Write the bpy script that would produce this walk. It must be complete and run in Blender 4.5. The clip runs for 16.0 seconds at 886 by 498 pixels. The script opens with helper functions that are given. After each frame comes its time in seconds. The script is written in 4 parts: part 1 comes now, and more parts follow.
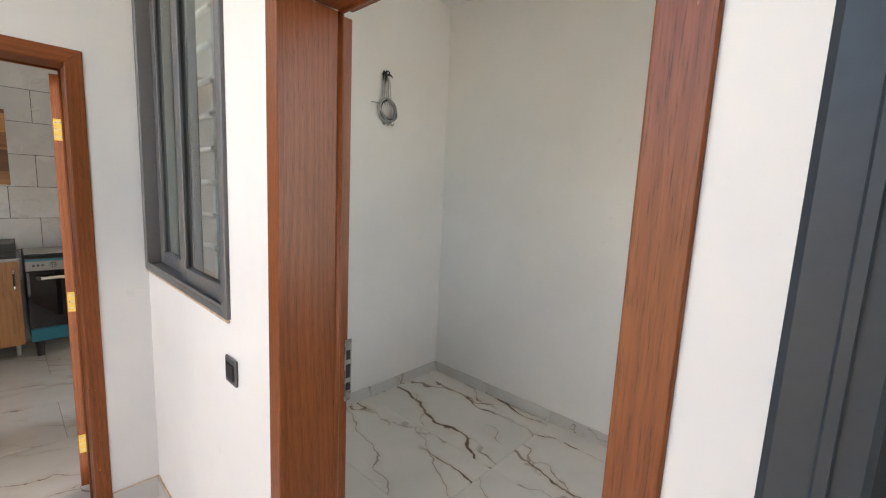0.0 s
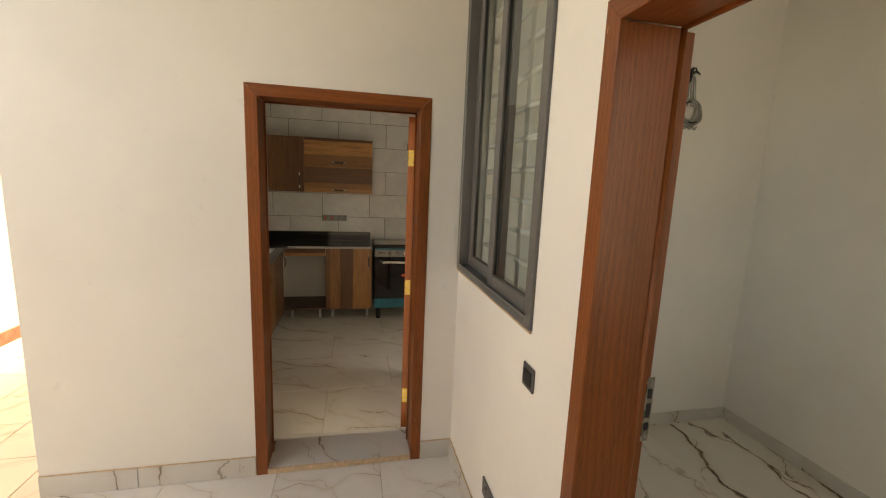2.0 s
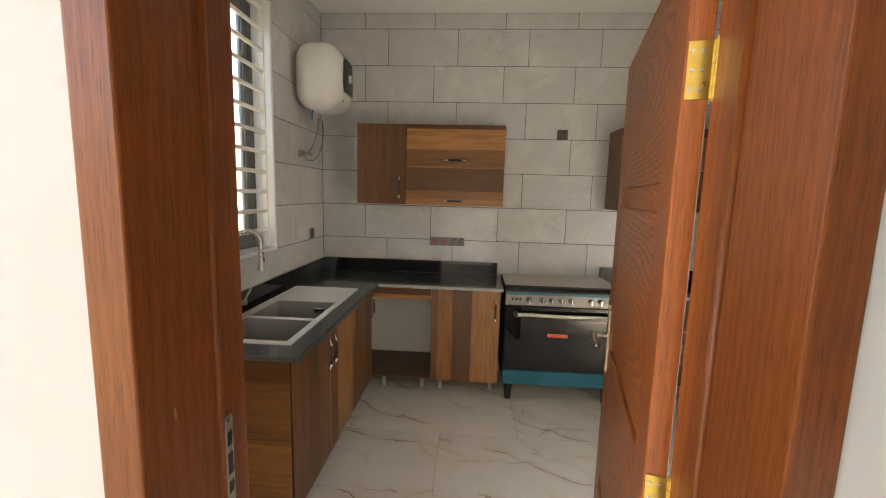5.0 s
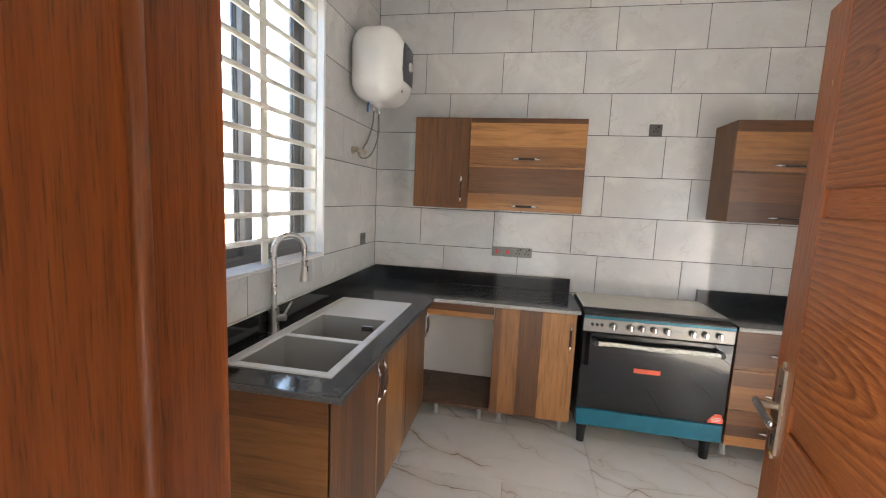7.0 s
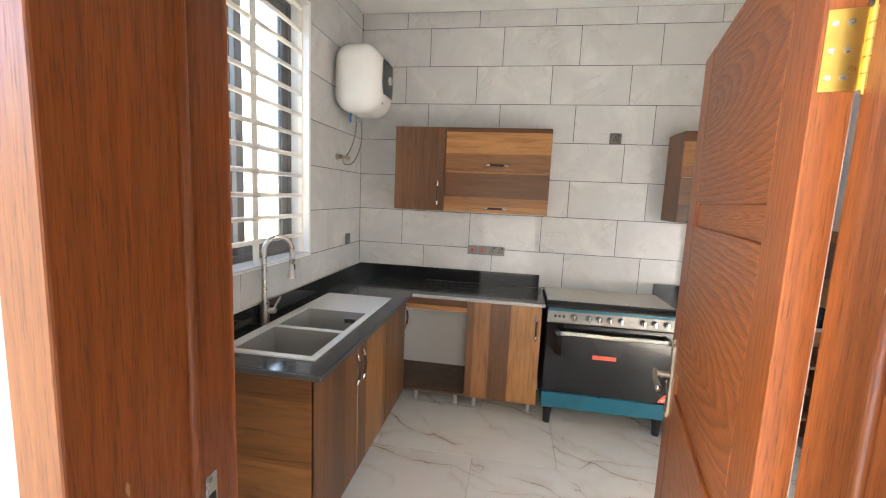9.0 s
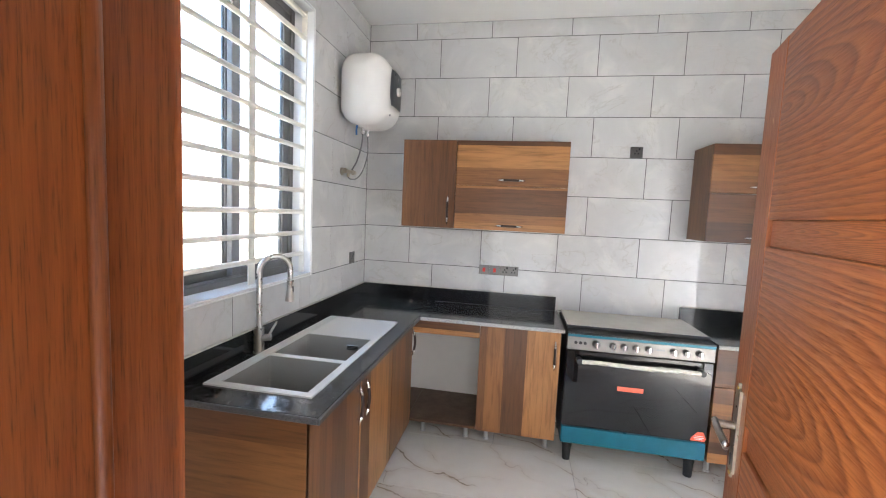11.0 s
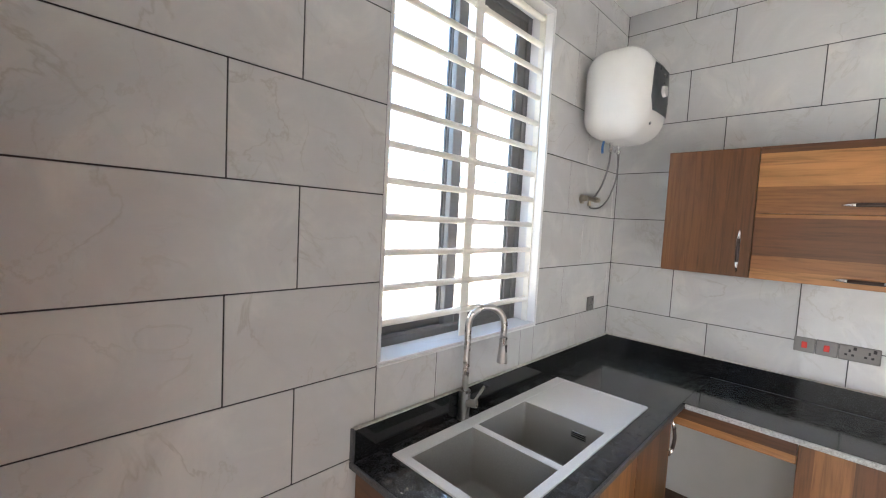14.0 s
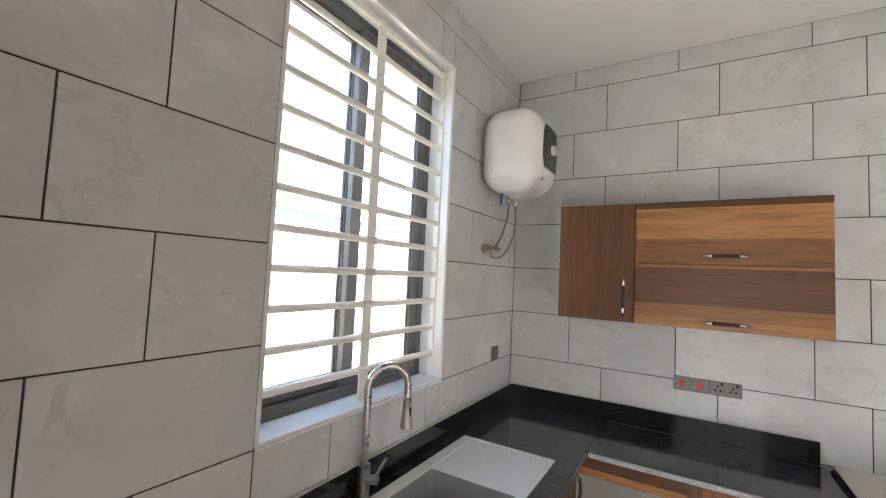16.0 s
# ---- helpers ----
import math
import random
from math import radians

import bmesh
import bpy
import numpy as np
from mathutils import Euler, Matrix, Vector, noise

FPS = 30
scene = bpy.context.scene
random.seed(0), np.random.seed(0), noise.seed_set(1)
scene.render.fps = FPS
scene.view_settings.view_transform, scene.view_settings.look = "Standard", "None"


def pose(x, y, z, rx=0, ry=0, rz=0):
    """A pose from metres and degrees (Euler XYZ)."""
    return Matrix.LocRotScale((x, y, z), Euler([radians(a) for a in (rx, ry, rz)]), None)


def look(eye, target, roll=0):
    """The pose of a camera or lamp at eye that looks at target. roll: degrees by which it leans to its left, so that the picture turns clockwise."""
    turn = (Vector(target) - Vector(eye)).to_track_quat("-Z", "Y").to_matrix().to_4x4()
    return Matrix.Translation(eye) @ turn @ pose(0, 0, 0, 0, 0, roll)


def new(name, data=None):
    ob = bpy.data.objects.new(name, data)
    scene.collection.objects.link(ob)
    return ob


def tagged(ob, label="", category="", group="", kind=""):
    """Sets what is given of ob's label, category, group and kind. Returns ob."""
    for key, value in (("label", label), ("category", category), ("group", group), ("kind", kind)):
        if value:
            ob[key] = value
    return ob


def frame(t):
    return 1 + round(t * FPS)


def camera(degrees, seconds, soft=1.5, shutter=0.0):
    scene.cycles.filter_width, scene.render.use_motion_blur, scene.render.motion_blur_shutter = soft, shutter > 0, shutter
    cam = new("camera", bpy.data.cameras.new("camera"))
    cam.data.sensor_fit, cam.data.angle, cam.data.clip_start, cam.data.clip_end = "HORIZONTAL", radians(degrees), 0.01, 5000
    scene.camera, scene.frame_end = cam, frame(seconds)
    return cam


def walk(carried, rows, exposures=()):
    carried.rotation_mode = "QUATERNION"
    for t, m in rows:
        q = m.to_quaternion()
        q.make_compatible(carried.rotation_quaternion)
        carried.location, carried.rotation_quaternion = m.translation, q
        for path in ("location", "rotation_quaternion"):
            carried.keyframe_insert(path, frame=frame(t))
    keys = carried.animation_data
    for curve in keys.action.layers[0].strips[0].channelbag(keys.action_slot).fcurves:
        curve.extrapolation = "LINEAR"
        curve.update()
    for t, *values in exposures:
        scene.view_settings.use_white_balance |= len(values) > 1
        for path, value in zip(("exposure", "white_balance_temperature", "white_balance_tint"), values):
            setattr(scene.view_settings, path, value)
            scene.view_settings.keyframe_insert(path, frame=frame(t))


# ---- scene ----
# ---- the camera and its walk ----
cam = camera(94.4, 16.0, soft=1.15)
PATH = [
    (0, (1.528, -5.605, 1.651), (2.986, -4.264, 1.378), 2.7),
    (0.5, (1.471, -5.686, 1.675), (2.638, -4.089, 1.376), 2.6),
    (1, (1.439, -5.724, 1.699), (2.302, -3.947, 1.388), 2.5),
    (1.5, (1.437, -5.668, 1.705), (2.042, -3.788, 1.388), 2.4),
    (2, (1.395, -5.529, 1.715), (1.819, -3.601, 1.397), 2.4),
    (2.5, (1.372, -5.323, 1.681), (1.677, -3.372, 1.363), 2.4),
    (3, (1.4, -5.017, 1.665), (1.627, -3.058, 1.333), 2.5),
    (3.5, (1.4, -4.685, 1.588), (1.535, -2.709, 1.313), 2.3),
    (4, (1.412, -4.33, 1.587), (1.38, -2.342, 1.367), 2.7),
    (4.5, (1.392, -3.973, 1.631), (1.312, -1.992, 1.364), 1.9),
    (7, (1.195, -3.288, 1.605), (0.835, -1.336, 1.36), 2.6),
    (7.5, (1.203, -3.302, 1.617), (0.835, -1.353, 1.361), 2.6),
    (8, (1.248, -3.377, 1.629), (0.88, -1.429, 1.369), 2.5),
    (8.5, (1.313, -3.454, 1.628), (0.961, -1.502, 1.374), 2.5),
    (9, (1.348, -3.518, 1.656), (1.026, -1.561, 1.399), 2.5),
    (11.5, (1.224, -3.199, 1.637), (0.846, -1.241, 1.481), 2.6),
    (12, (1.18, -3.051, 1.625), (0.605, -1.142, 1.465), 2.8),
    (12.5, (1.194, -2.941, 1.644), (0.345, -1.139, 1.468), 2.7),
    (13, (1.193, -2.879, 1.67), (0.097, -1.216, 1.482), 2.9),
    (13.5, (1.169, -2.845, 1.693), (-0.126, -1.333, 1.51), 2.9),
    (14, (1.132, -2.814, 1.739), (-0.261, -1.384, 1.606), 3.0),
    (14.5, (1.093, -2.788, 1.779), (-0.282, -1.336, 1.742), 2.9),
    (15, (1.083, -2.758, 1.788), (-0.203, -1.226, 1.827), 3.0),
    (15.5, (1.081, -2.74, 1.778), (-0.082, -1.115, 1.875), 2.8),
    (16, (1.077, -2.721, 1.753), (0.034, -1.019, 1.874), 2.7),
]
walk(cam, [(t, look(eye, target, roll)) for t, eye, target, roll in PATH],
     exposures=[(0.0, 3.2, 7200, 10), (1.0, 3.0, 8000, 10), (1.5, 2.62, 9500, 10), (2.5, 2.45, 10600, 10), (3.5, 2.45, 10600, 10), (4.0, 2.75, 9500, 10), (4.5, 3.1, 8700, 10),
                (7.0, 4.1, 6900, 10), (8.0, 4.25, 6700, 10), (9.0, 4.3, 7000, 10), (11.5, 4.5, 6200, 10), (13.0, 4.35, 6300, 10), (14.5, 4.35, 6500, 10), (16.0, 4.0, 6600, 10)])


# ---- light ----
RX = 3.46            # kitchen's right wall
world = bpy.data.worlds.new("world")
scene.world = world
world.use_nodes = True
wn = world.node_tree.nodes
sky = wn.new("ShaderNodeTexSky")
sky.sky_type, sky.sun_disc = "NISHITA", False
sky.sun_elevation, sky.sun_rotation = radians(64), radians(55)
sky.air_density, sky.dust_density = 1.0, 3.0
wn["Background"].inputs["Strength"].default_value = 0.15
world.node_tree.links.new(sky.outputs[0], wn["Background"].inputs["Color"])
sun = new("sun", bpy.data.lights.new("sun", "SUN"))
sun.data.energy, sun.data.angle, sun.data.color = 2.2, radians(10), (1.0, 0.96, 0.9)
SUN_FROM = Vector((0.35, 0.25, 0.9))
sun.matrix_basis = look(SUN_FROM * 20, (0, 0, 0))


def opening_lamp(name, centre, towards, width, height, watts):
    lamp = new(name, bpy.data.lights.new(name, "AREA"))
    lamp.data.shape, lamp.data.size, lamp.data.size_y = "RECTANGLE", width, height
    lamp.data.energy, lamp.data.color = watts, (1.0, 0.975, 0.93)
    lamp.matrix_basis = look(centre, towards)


opening_lamp("kitchen_window_daylight", (-0.30, -1.44, 2.02), (1, -1.44, 2.02), 1.3, 1.9, 0.35)
# Added lamp behind an unseen opening, filling the kitchen from the right.
opening_lamp("right_wall_fill", (RX + 0.85, -2.50, 1.05), (0, -2.50, 1.05), 0.75, 2.0, 0.25)
# Added fill lamp in the doorway, one-sided, boosting the daylight from the porch.
opening_lamp("kitchen_doorway_fill", (1.33, -2.93, 1.08), (1.42, 0, 1.08), 0.84, 2.0, 0.65)
# Added lamp at an unseen opening, brightening the empty room from its end.
opening_lamp("room_end_fill", (2.85, -6.38, 1.85), (2.85, 0, 1.85), 0.75, 1.6, 1.05)


# ---- small helpers ----
def thing(name, loc, label, category, group="", kind="", turn=0.0):
    ob = new(name)
    ob.empty_display_size = 0.1
    ob.matrix_basis = pose(*loc, 0, 0, turn)
    return tagged(ob, label, category, group, kind)


def part(name, bm, material, parent=None, label="", smooth=False):
    """One mesh object; its points are in world metres, or in its thing's own axes where that is turned."""
    me = bpy.data.meshes.new(name)
    if smooth:
        for f in bm.faces:
            f.smooth = True
    bm.to_mesh(me)
    bm.free()
    me.materials.append(material)
    ob = new(name, me)
    if parent is not None:
        ob.parent = parent
        if parent.type == "EMPTY" and not parent.get("local"):
            ob.matrix_parent_inverse = parent.matrix_basis.inverted()
    if label:
        ob["label"] = label
    return ob


def setting(name, bm, material, label, category):
    return tagged(part(name, bm, material), label, category, kind="structure")


def box(bm, x0, x1, y0, y1, z0, z1, bevel=0.0, seg=1):
    m = Matrix.LocRotScale(((x0 + x1) / 2, (y0 + y1) / 2, (z0 + z1) / 2), None, (abs(x1 - x0), abs(y1 - y0), abs(z1 - z0)))
    vs = bmesh.ops.create_cube(bm, size=1, matrix=m)["verts"]
    if bevel:
        es = list({e for v in vs for e in v.link_edges})
        bmesh.ops.bevel(bm, geom=es, offset=bevel, segments=seg, affect="EDGES", profile=0.6)
    return bm


def boxes(*rows, bevel=0.0):
    bm = bmesh.new()
    for r in rows:
        sub = bmesh.new()
        box(sub, *r, bevel=bevel)
        me = bpy.data.meshes.new("tmp")
        sub.to_mesh(me)
        sub.free()
        bm.from_mesh(me)
        bpy.data.meshes.remove(me)
    return bm


def one(*r, bevel=0.0, seg=1):
    return box(bmesh.new(), *r, bevel=bevel, seg=seg)


def pierced(axis, rect, holes, d0, d1):
    """One slab between d0 and d1 along an axis, over rect (u0, u1, v0, v1), with rectangular holes right through it."""
    us = sorted({rect[0], rect[1], *(h[k] for h in holes for k in (0, 1))})
    vs = sorted({rect[2], rect[3], *(h[k] for h in holes for k in (2, 3))})
    us, vs = [u for u in us if rect[0] <= u <= rect[1]], [v for v in vs if rect[2] <= v <= rect[3]]
    at = {"x": lambda u, v, d: (d, u, v), "y": lambda u, v, d: (u, d, v), "z": lambda u, v, d: (u, v, d)}[axis]
    bm, made = bmesh.new(), {}

    def vert(i, j, d):
        if (i, j, d) not in made:
            made[i, j, d] = bm.verts.new(at(us[i], vs[j], d))
        return made[i, j, d]

    def solid(i, j):
        if not (0 <= i < len(us) - 1 and 0 <= j < len(vs) - 1):
            return False
        u, v = (us[i] + us[i + 1]) / 2, (vs[j] + vs[j + 1]) / 2
        return not any(h[0] < u < h[1] and h[2] < v < h[3] for h in holes)

    for i in range(len(us) - 1):
        for j in range(len(vs) - 1):
            if not solid(i, j):
                continue
            for d in (d0, d1):
                bm.faces.new((vert(i, j, d), vert(i + 1, j, d), vert(i + 1, j + 1, d), vert(i, j + 1, d)))
            for di, dj, a, c in ((-1, 0, (i, j), (i, j + 1)), (1, 0, (i + 1, j), (i + 1, j + 1)), (0, -1, (i, j), (i + 1, j)), (0, 1, (i, j + 1), (i + 1, j + 1))):
                if not solid(i + di, j + dj):
                    bm.faces.new((vert(*a, d0), vert(*c, d0), vert(*c, d1), vert(*a, d1)))
    bmesh.ops.recalc_face_normals(bm, faces=bm.faces)
    return bm


def rod(bm, a, b, r, n=16, r2=None):
    a, b = Vector(a), Vector(b)
    turn = (b - a).to_track_quat("Z", "Y").to_matrix().to_4x4()
    bmesh.ops.create_cone(bm, cap_ends=True, segments=n, radius1=r, radius2=r if r2 is None else r2, depth=(b - a).length,
                          matrix=Matrix.Translation((a + b) / 2) @ turn)
    return bm


def tube(points, r, n=12, closed=False):
    """A round tube along a smooth line through the points."""
    bm = bmesh.new()
    pts = [Vector(p) for p in points]
    fine = []
    for i in range(len(pts) - 1):
        p0, p1, p2, p3 = pts[max(i - 1, 0)], pts[i], pts[i + 1], pts[min(i + 2, len(pts) - 1)]
        for k in range(8):
            t = k / 8
            fine.append(0.5 * ((2 * p1) + (p2 - p0) * t + (2 * p0 - 5 * p1 + 4 * p2 - p3) * t * t + (3 * p1 - p0 - 3 * p2 + p3) * t ** 3))
    fine.append(pts[-1])
    side, rings = None, []
    for i, p in enumerate(fine):
        d = (fine[min(i + 1, len(fine) - 1)] - fine[max(i - 1, 0)]).normalized()
        if side is None:
            side = d.orthogonal().normalized()
        side = (side - d * side.dot(d)).normalized()
        up = d.cross(side)
        rings.append([bm.verts.new(p + r * (math.cos(2 * math.pi * k / n) * side + math.sin(2 * math.pi * k / n) * up)) for k in range(n)])
    for a, b in zip(rings, rings[1:]):
        for k in range(n):
            bm.faces.new((a[k], a[(k + 1) % n], b[(k + 1) % n], b[k]))
    bm.faces.new(rings[0][::-1])
    bm.faces.new(rings[-1])
    return bm


# ---- materials ----
def material(name):
    m = bpy.data.materials.new(name)
    m.use_nodes = True
    nt = m.node_tree
    return m, nt, nt.nodes["Principled BSDF"]


def node(nt, kind, **inputs):
    n = nt.nodes.new(kind)
    for key, value in inputs.items():
        key = key.replace("_", " ")
        n.inputs[key].default_value = value
    return n


def ramp(nt, source, stops):
    r = nt.nodes.new("ShaderNodeValToRGB")
    while len(r.color_ramp.elements) < len(stops):
        r.color_ramp.elements.new(0.5)
    for e, (p, c) in zip(r.color_ramp.elements, stops):
        e.position, e.color = p, (*c, 1) if len(c) == 3 else c
    nt.links.new(source, r.inputs[0])
    return r.outputs[0]


def grey(v):
    return (v, v, v)


def coords(nt, scale, per_object=False, turn=(0, 0, 0)):
    tc = nt.nodes.new("ShaderNodeTexCoord")
    out = tc.outputs["Object"]
    if per_object:
        info = nt.nodes.new("ShaderNodeObjectInfo")
        mul = nt.nodes.new("ShaderNodeVectorMath")
        mul.operation = "MULTIPLY_ADD"
        comb = nt.nodes.new("ShaderNodeCombineXYZ")
        for i, k in enumerate((37.0, 61.0, 23.0)):
            mm = nt.nodes.new("ShaderNodeMath")
            mm.operation = "MULTIPLY"
            mm.inputs[1].default_value = k
            nt.links.new(info.outputs["Random"], mm.inputs[0])
            nt.links.new(mm.outputs[0], comb.inputs[i])
        mul.inputs[1].default_value = (1, 1, 1)
        nt.links.new(out, mul.inputs[0])
        nt.links.new(comb.outputs[0], mul.inputs[2])
        out = mul.outputs[0]
    mp = nt.nodes.new("ShaderNodeMapping")
    mp.inputs["Scale"].default_value = scale
    mp.inputs["Rotation"].default_value = [radians(a) for a in turn]
    nt.links.new(out, mp.inputs["Vector"])
    return mp.outputs[0]


def noise_of(nt, vec, scale, detail=4.0, rough=0.55, distortion=0.0):
    n = node(nt, "ShaderNodeTexNoise", Scale=scale, Detail=detail, Roughness=rough, Distortion=distortion)
    nt.links.new(vec, n.inputs["Vector"])
    return n.outputs[0]


def mix(nt, fac, a, b, mode="MIX"):
    m = nt.nodes.new("ShaderNodeMix")
    m.data_type, m.blend_type = "RGBA", mode
    for slot, v in ((0, fac), (6, a), (7, b)):
        if isinstance(v, bpy.types.NodeSocket):
            nt.links.new(v, m.inputs[slot])
        elif slot == 0:
            m.inputs[0].default_value = v
        else:
            m.inputs[slot].default_value = (*v, 1)
    return m.outputs[2]


def bump(nt, bsdf, height, strength=0.1, distance=0.002):
    b = node(nt, "ShaderNodeBump", Strength=strength, Distance=distance)
    nt.links.new(height, b.inputs["Height"])
    nt.links.new(b.outputs[0], bsdf.inputs["Normal"])


def plaster(name, colour, dirt=0.06):
    m, nt, p = material(name)
    v = coords(nt, (1, 1, 1))
    big = noise_of(nt, v, 0.9, 5, 0.6)
    fine = noise_of(nt, v, 60, 4, 0.6)
    c = ramp(nt, big, [(0.3, tuple(x * (1 - dirt) for x in colour)), (0.65, colour)])
    spots = noise_of(nt, v, 14, 3, 0.5)
    c = mix(nt, ramp(nt, spots, [(0.70, grey(0)), (0.76, grey(0.35))]), c, tuple(x * 0.82 for x in colour))
    nt.links.new(c, p.inputs["Base Color"])
    p.inputs["Roughness"].default_value = 0.75
    bump(nt, p, fine, 0.12, 0.002)
    return m


def maths(nt, op, a, b=None):
    n = nt.nodes.new("ShaderNodeMath")
    n.operation = op
    for k, v in enumerate((a, b)):
        if isinstance(v, bpy.types.NodeSocket):
            nt.links.new(v, n.inputs[k])
        elif v is not None:
            n.inputs[k].default_value = v
    return n.outputs[0]


def wood_finish(nt, p, c, axis, pore, rough):
    """Fine dark pores along the grain, a broad drift of tone, small chips and a satin varnish."""
    i = "xyz".index(axis)
    pores, broad, chip = [1.0, 1.0, 1.0], [1.0, 1.0, 1.0], [1.0, 1.0, 1.0]
    pores[i], broad[i], chip[i] = 0.045, 0.25, 0.45
    g = noise_of(nt, coords(nt, pores, True), 420, 3, 0.65)
    fibre = noise_of(nt, coords(nt, [0.02 if k == i else 1.0 for k in range(3)], True), 150, 4, 0.6)
    c = mix(nt, pore, c, ramp(nt, g, [(0.31, grey(0.42)), (0.44, grey(0.9)), (0.7, grey(1.12))]), "MULTIPLY")
    c = mix(nt, 0.32, c, ramp(nt, fibre, [(0.32, grey(0.62)), (0.5, grey(1.0)), (0.7, grey(1.2))]), "MULTIPLY")
    c = mix(nt, 0.6, c, ramp(nt, noise_of(nt, coords(nt, broad, True), 3.5, 3, 0.5), [(0.32, grey(0.66)), (0.5, grey(1.0)), (0.7, grey(1.18))]), "MULTIPLY")
    chips = noise_of(nt, coords(nt, chip, True), 46, 2, 0.5)
    c = mix(nt, ramp(nt, chips, [(0.775, grey(0.0)), (0.80, grey(0.8))]), c, (0.50, 0.30, 0.15))
    nt.links.new(c, p.inputs["Base Color"])
    p.inputs["Coat Weight"].default_value, p.inputs["Coat Roughness"].default_value = 0.06, 0.22
    p.inputs["Specular IOR Level"].default_value = 0.4
    nt.links.new(ramp(nt, g, [(0.3, grey(rough + 0.14)), (0.7, grey(rough))]), p.inputs["Roughness"])
    bump(nt, p, g, 0.16, 0.0008)


def wood(name, axis, dark, mid, light, rough=0.34):
    """Varnished solid wood, sawn along the grain: close, slightly wandering growth lines."""
    m, nt, p = material(name)
    i = "xyz".index(axis)
    long = [1.0, 1.0, 1.0]
    long[i] = 0.11
    v = coords(nt, long, True)
    across = [1.0, 0.83, 0.9]
    across[i] = 0.0
    dot = nt.nodes.new("ShaderNodeVectorMath")
    dot.operation = "DOT_PRODUCT"
    dot.inputs[1].default_value = across
    nt.links.new(v, dot.inputs[0])
    wander = maths(nt, "MULTIPLY", noise_of(nt, v, 5.0, 2, 0.45), 7.0)
    phase = maths(nt, "ADD", maths(nt, "MULTIPLY", dot.outputs["Value"], 60.0), maths(nt, "ADD", wander, maths(nt, "MULTIPLY", noise_of(nt, v, 40, 3, 0.6), 0.7)))
    ring = maths(nt, "FRACT", phase)
    c = ramp(nt, ring, [(0.0, mid), (0.3, light), (0.65, mid), (0.88, dark), (0.95, dark), (1.0, mid)])
    c = mix(nt, 0.15, mid, c)
    wood_finish(nt, p, c, axis, 0.85, rough)
    return m


def figured_wood(name, dark, mid, light, rough=0.34):
    """Flat-sawn board with level grain: the arches that a plane cuts from rings round a slightly tilted trunk axis."""
    m, nt, p = material(name)
    tc = nt.nodes.new("ShaderNodeTexCoord")
    sep = nt.nodes.new("ShaderNodeSeparateXYZ")
    nt.links.new(tc.outputs["Generated"], sep.inputs[0])
    rnd_ = nt.nodes.new("ShaderNodeObjectInfo").outputs["Random"]
    r2 = maths(nt, "FRACT", maths(nt, "MULTIPLY", rnd_, 7.31))
    v = coords(nt, (0.22, 1.0, 1.0), True)
    swell = maths(nt, "SUBTRACT", noise_of(nt, v, 4.5, 2, 0.5), 0.5)
    kink = maths(nt, "SUBTRACT", noise_of(nt, coords(nt, (0.22, 1.0, 1.0), True), 14, 2, 0.5), 0.5)
    height = maths(nt, "MULTIPLY", maths(nt, "SUBTRACT", sep.outputs[2], maths(nt, "ADD", maths(nt, "MULTIPLY", r2, 0.5), 0.25)), 0.5)
    height = maths(nt, "ADD", height, maths(nt, "MULTIPLY", swell, 0.10))
    depth = maths(nt, "ADD", maths(nt, "MULTIPLY", sep.outputs[0], 0.15), maths(nt, "ADD", maths(nt, "MULTIPLY", swell, 0.09), -0.01))
    r = maths(nt, "SQRT", maths(nt, "ADD", maths(nt, "MULTIPLY", height, height), maths(nt, "MULTIPLY", depth, depth)))
    r = maths(nt, "ADD", r, maths(nt, "MULTIPLY", kink, 0.009))
    uneven = maths(nt, "MULTIPLY", noise_of(nt, coords(nt, (0.05, 1.0, 1.0), True), 22, 2, 0.5), 0.8)
    ring = maths(nt, "FRACT", maths(nt, "ADD", maths(nt, "MULTIPLY", r, 52.0), uneven))
    c = ramp(nt, ring, [(0.0, mid), (0.15, light), (0.6, mid), (0.88, dark), (0.96, dark), (1.0, mid)])
    c = mix(nt, 0.46, mid, c)
    wood_finish(nt, p, c, "x", 0.6, rough)
    return m


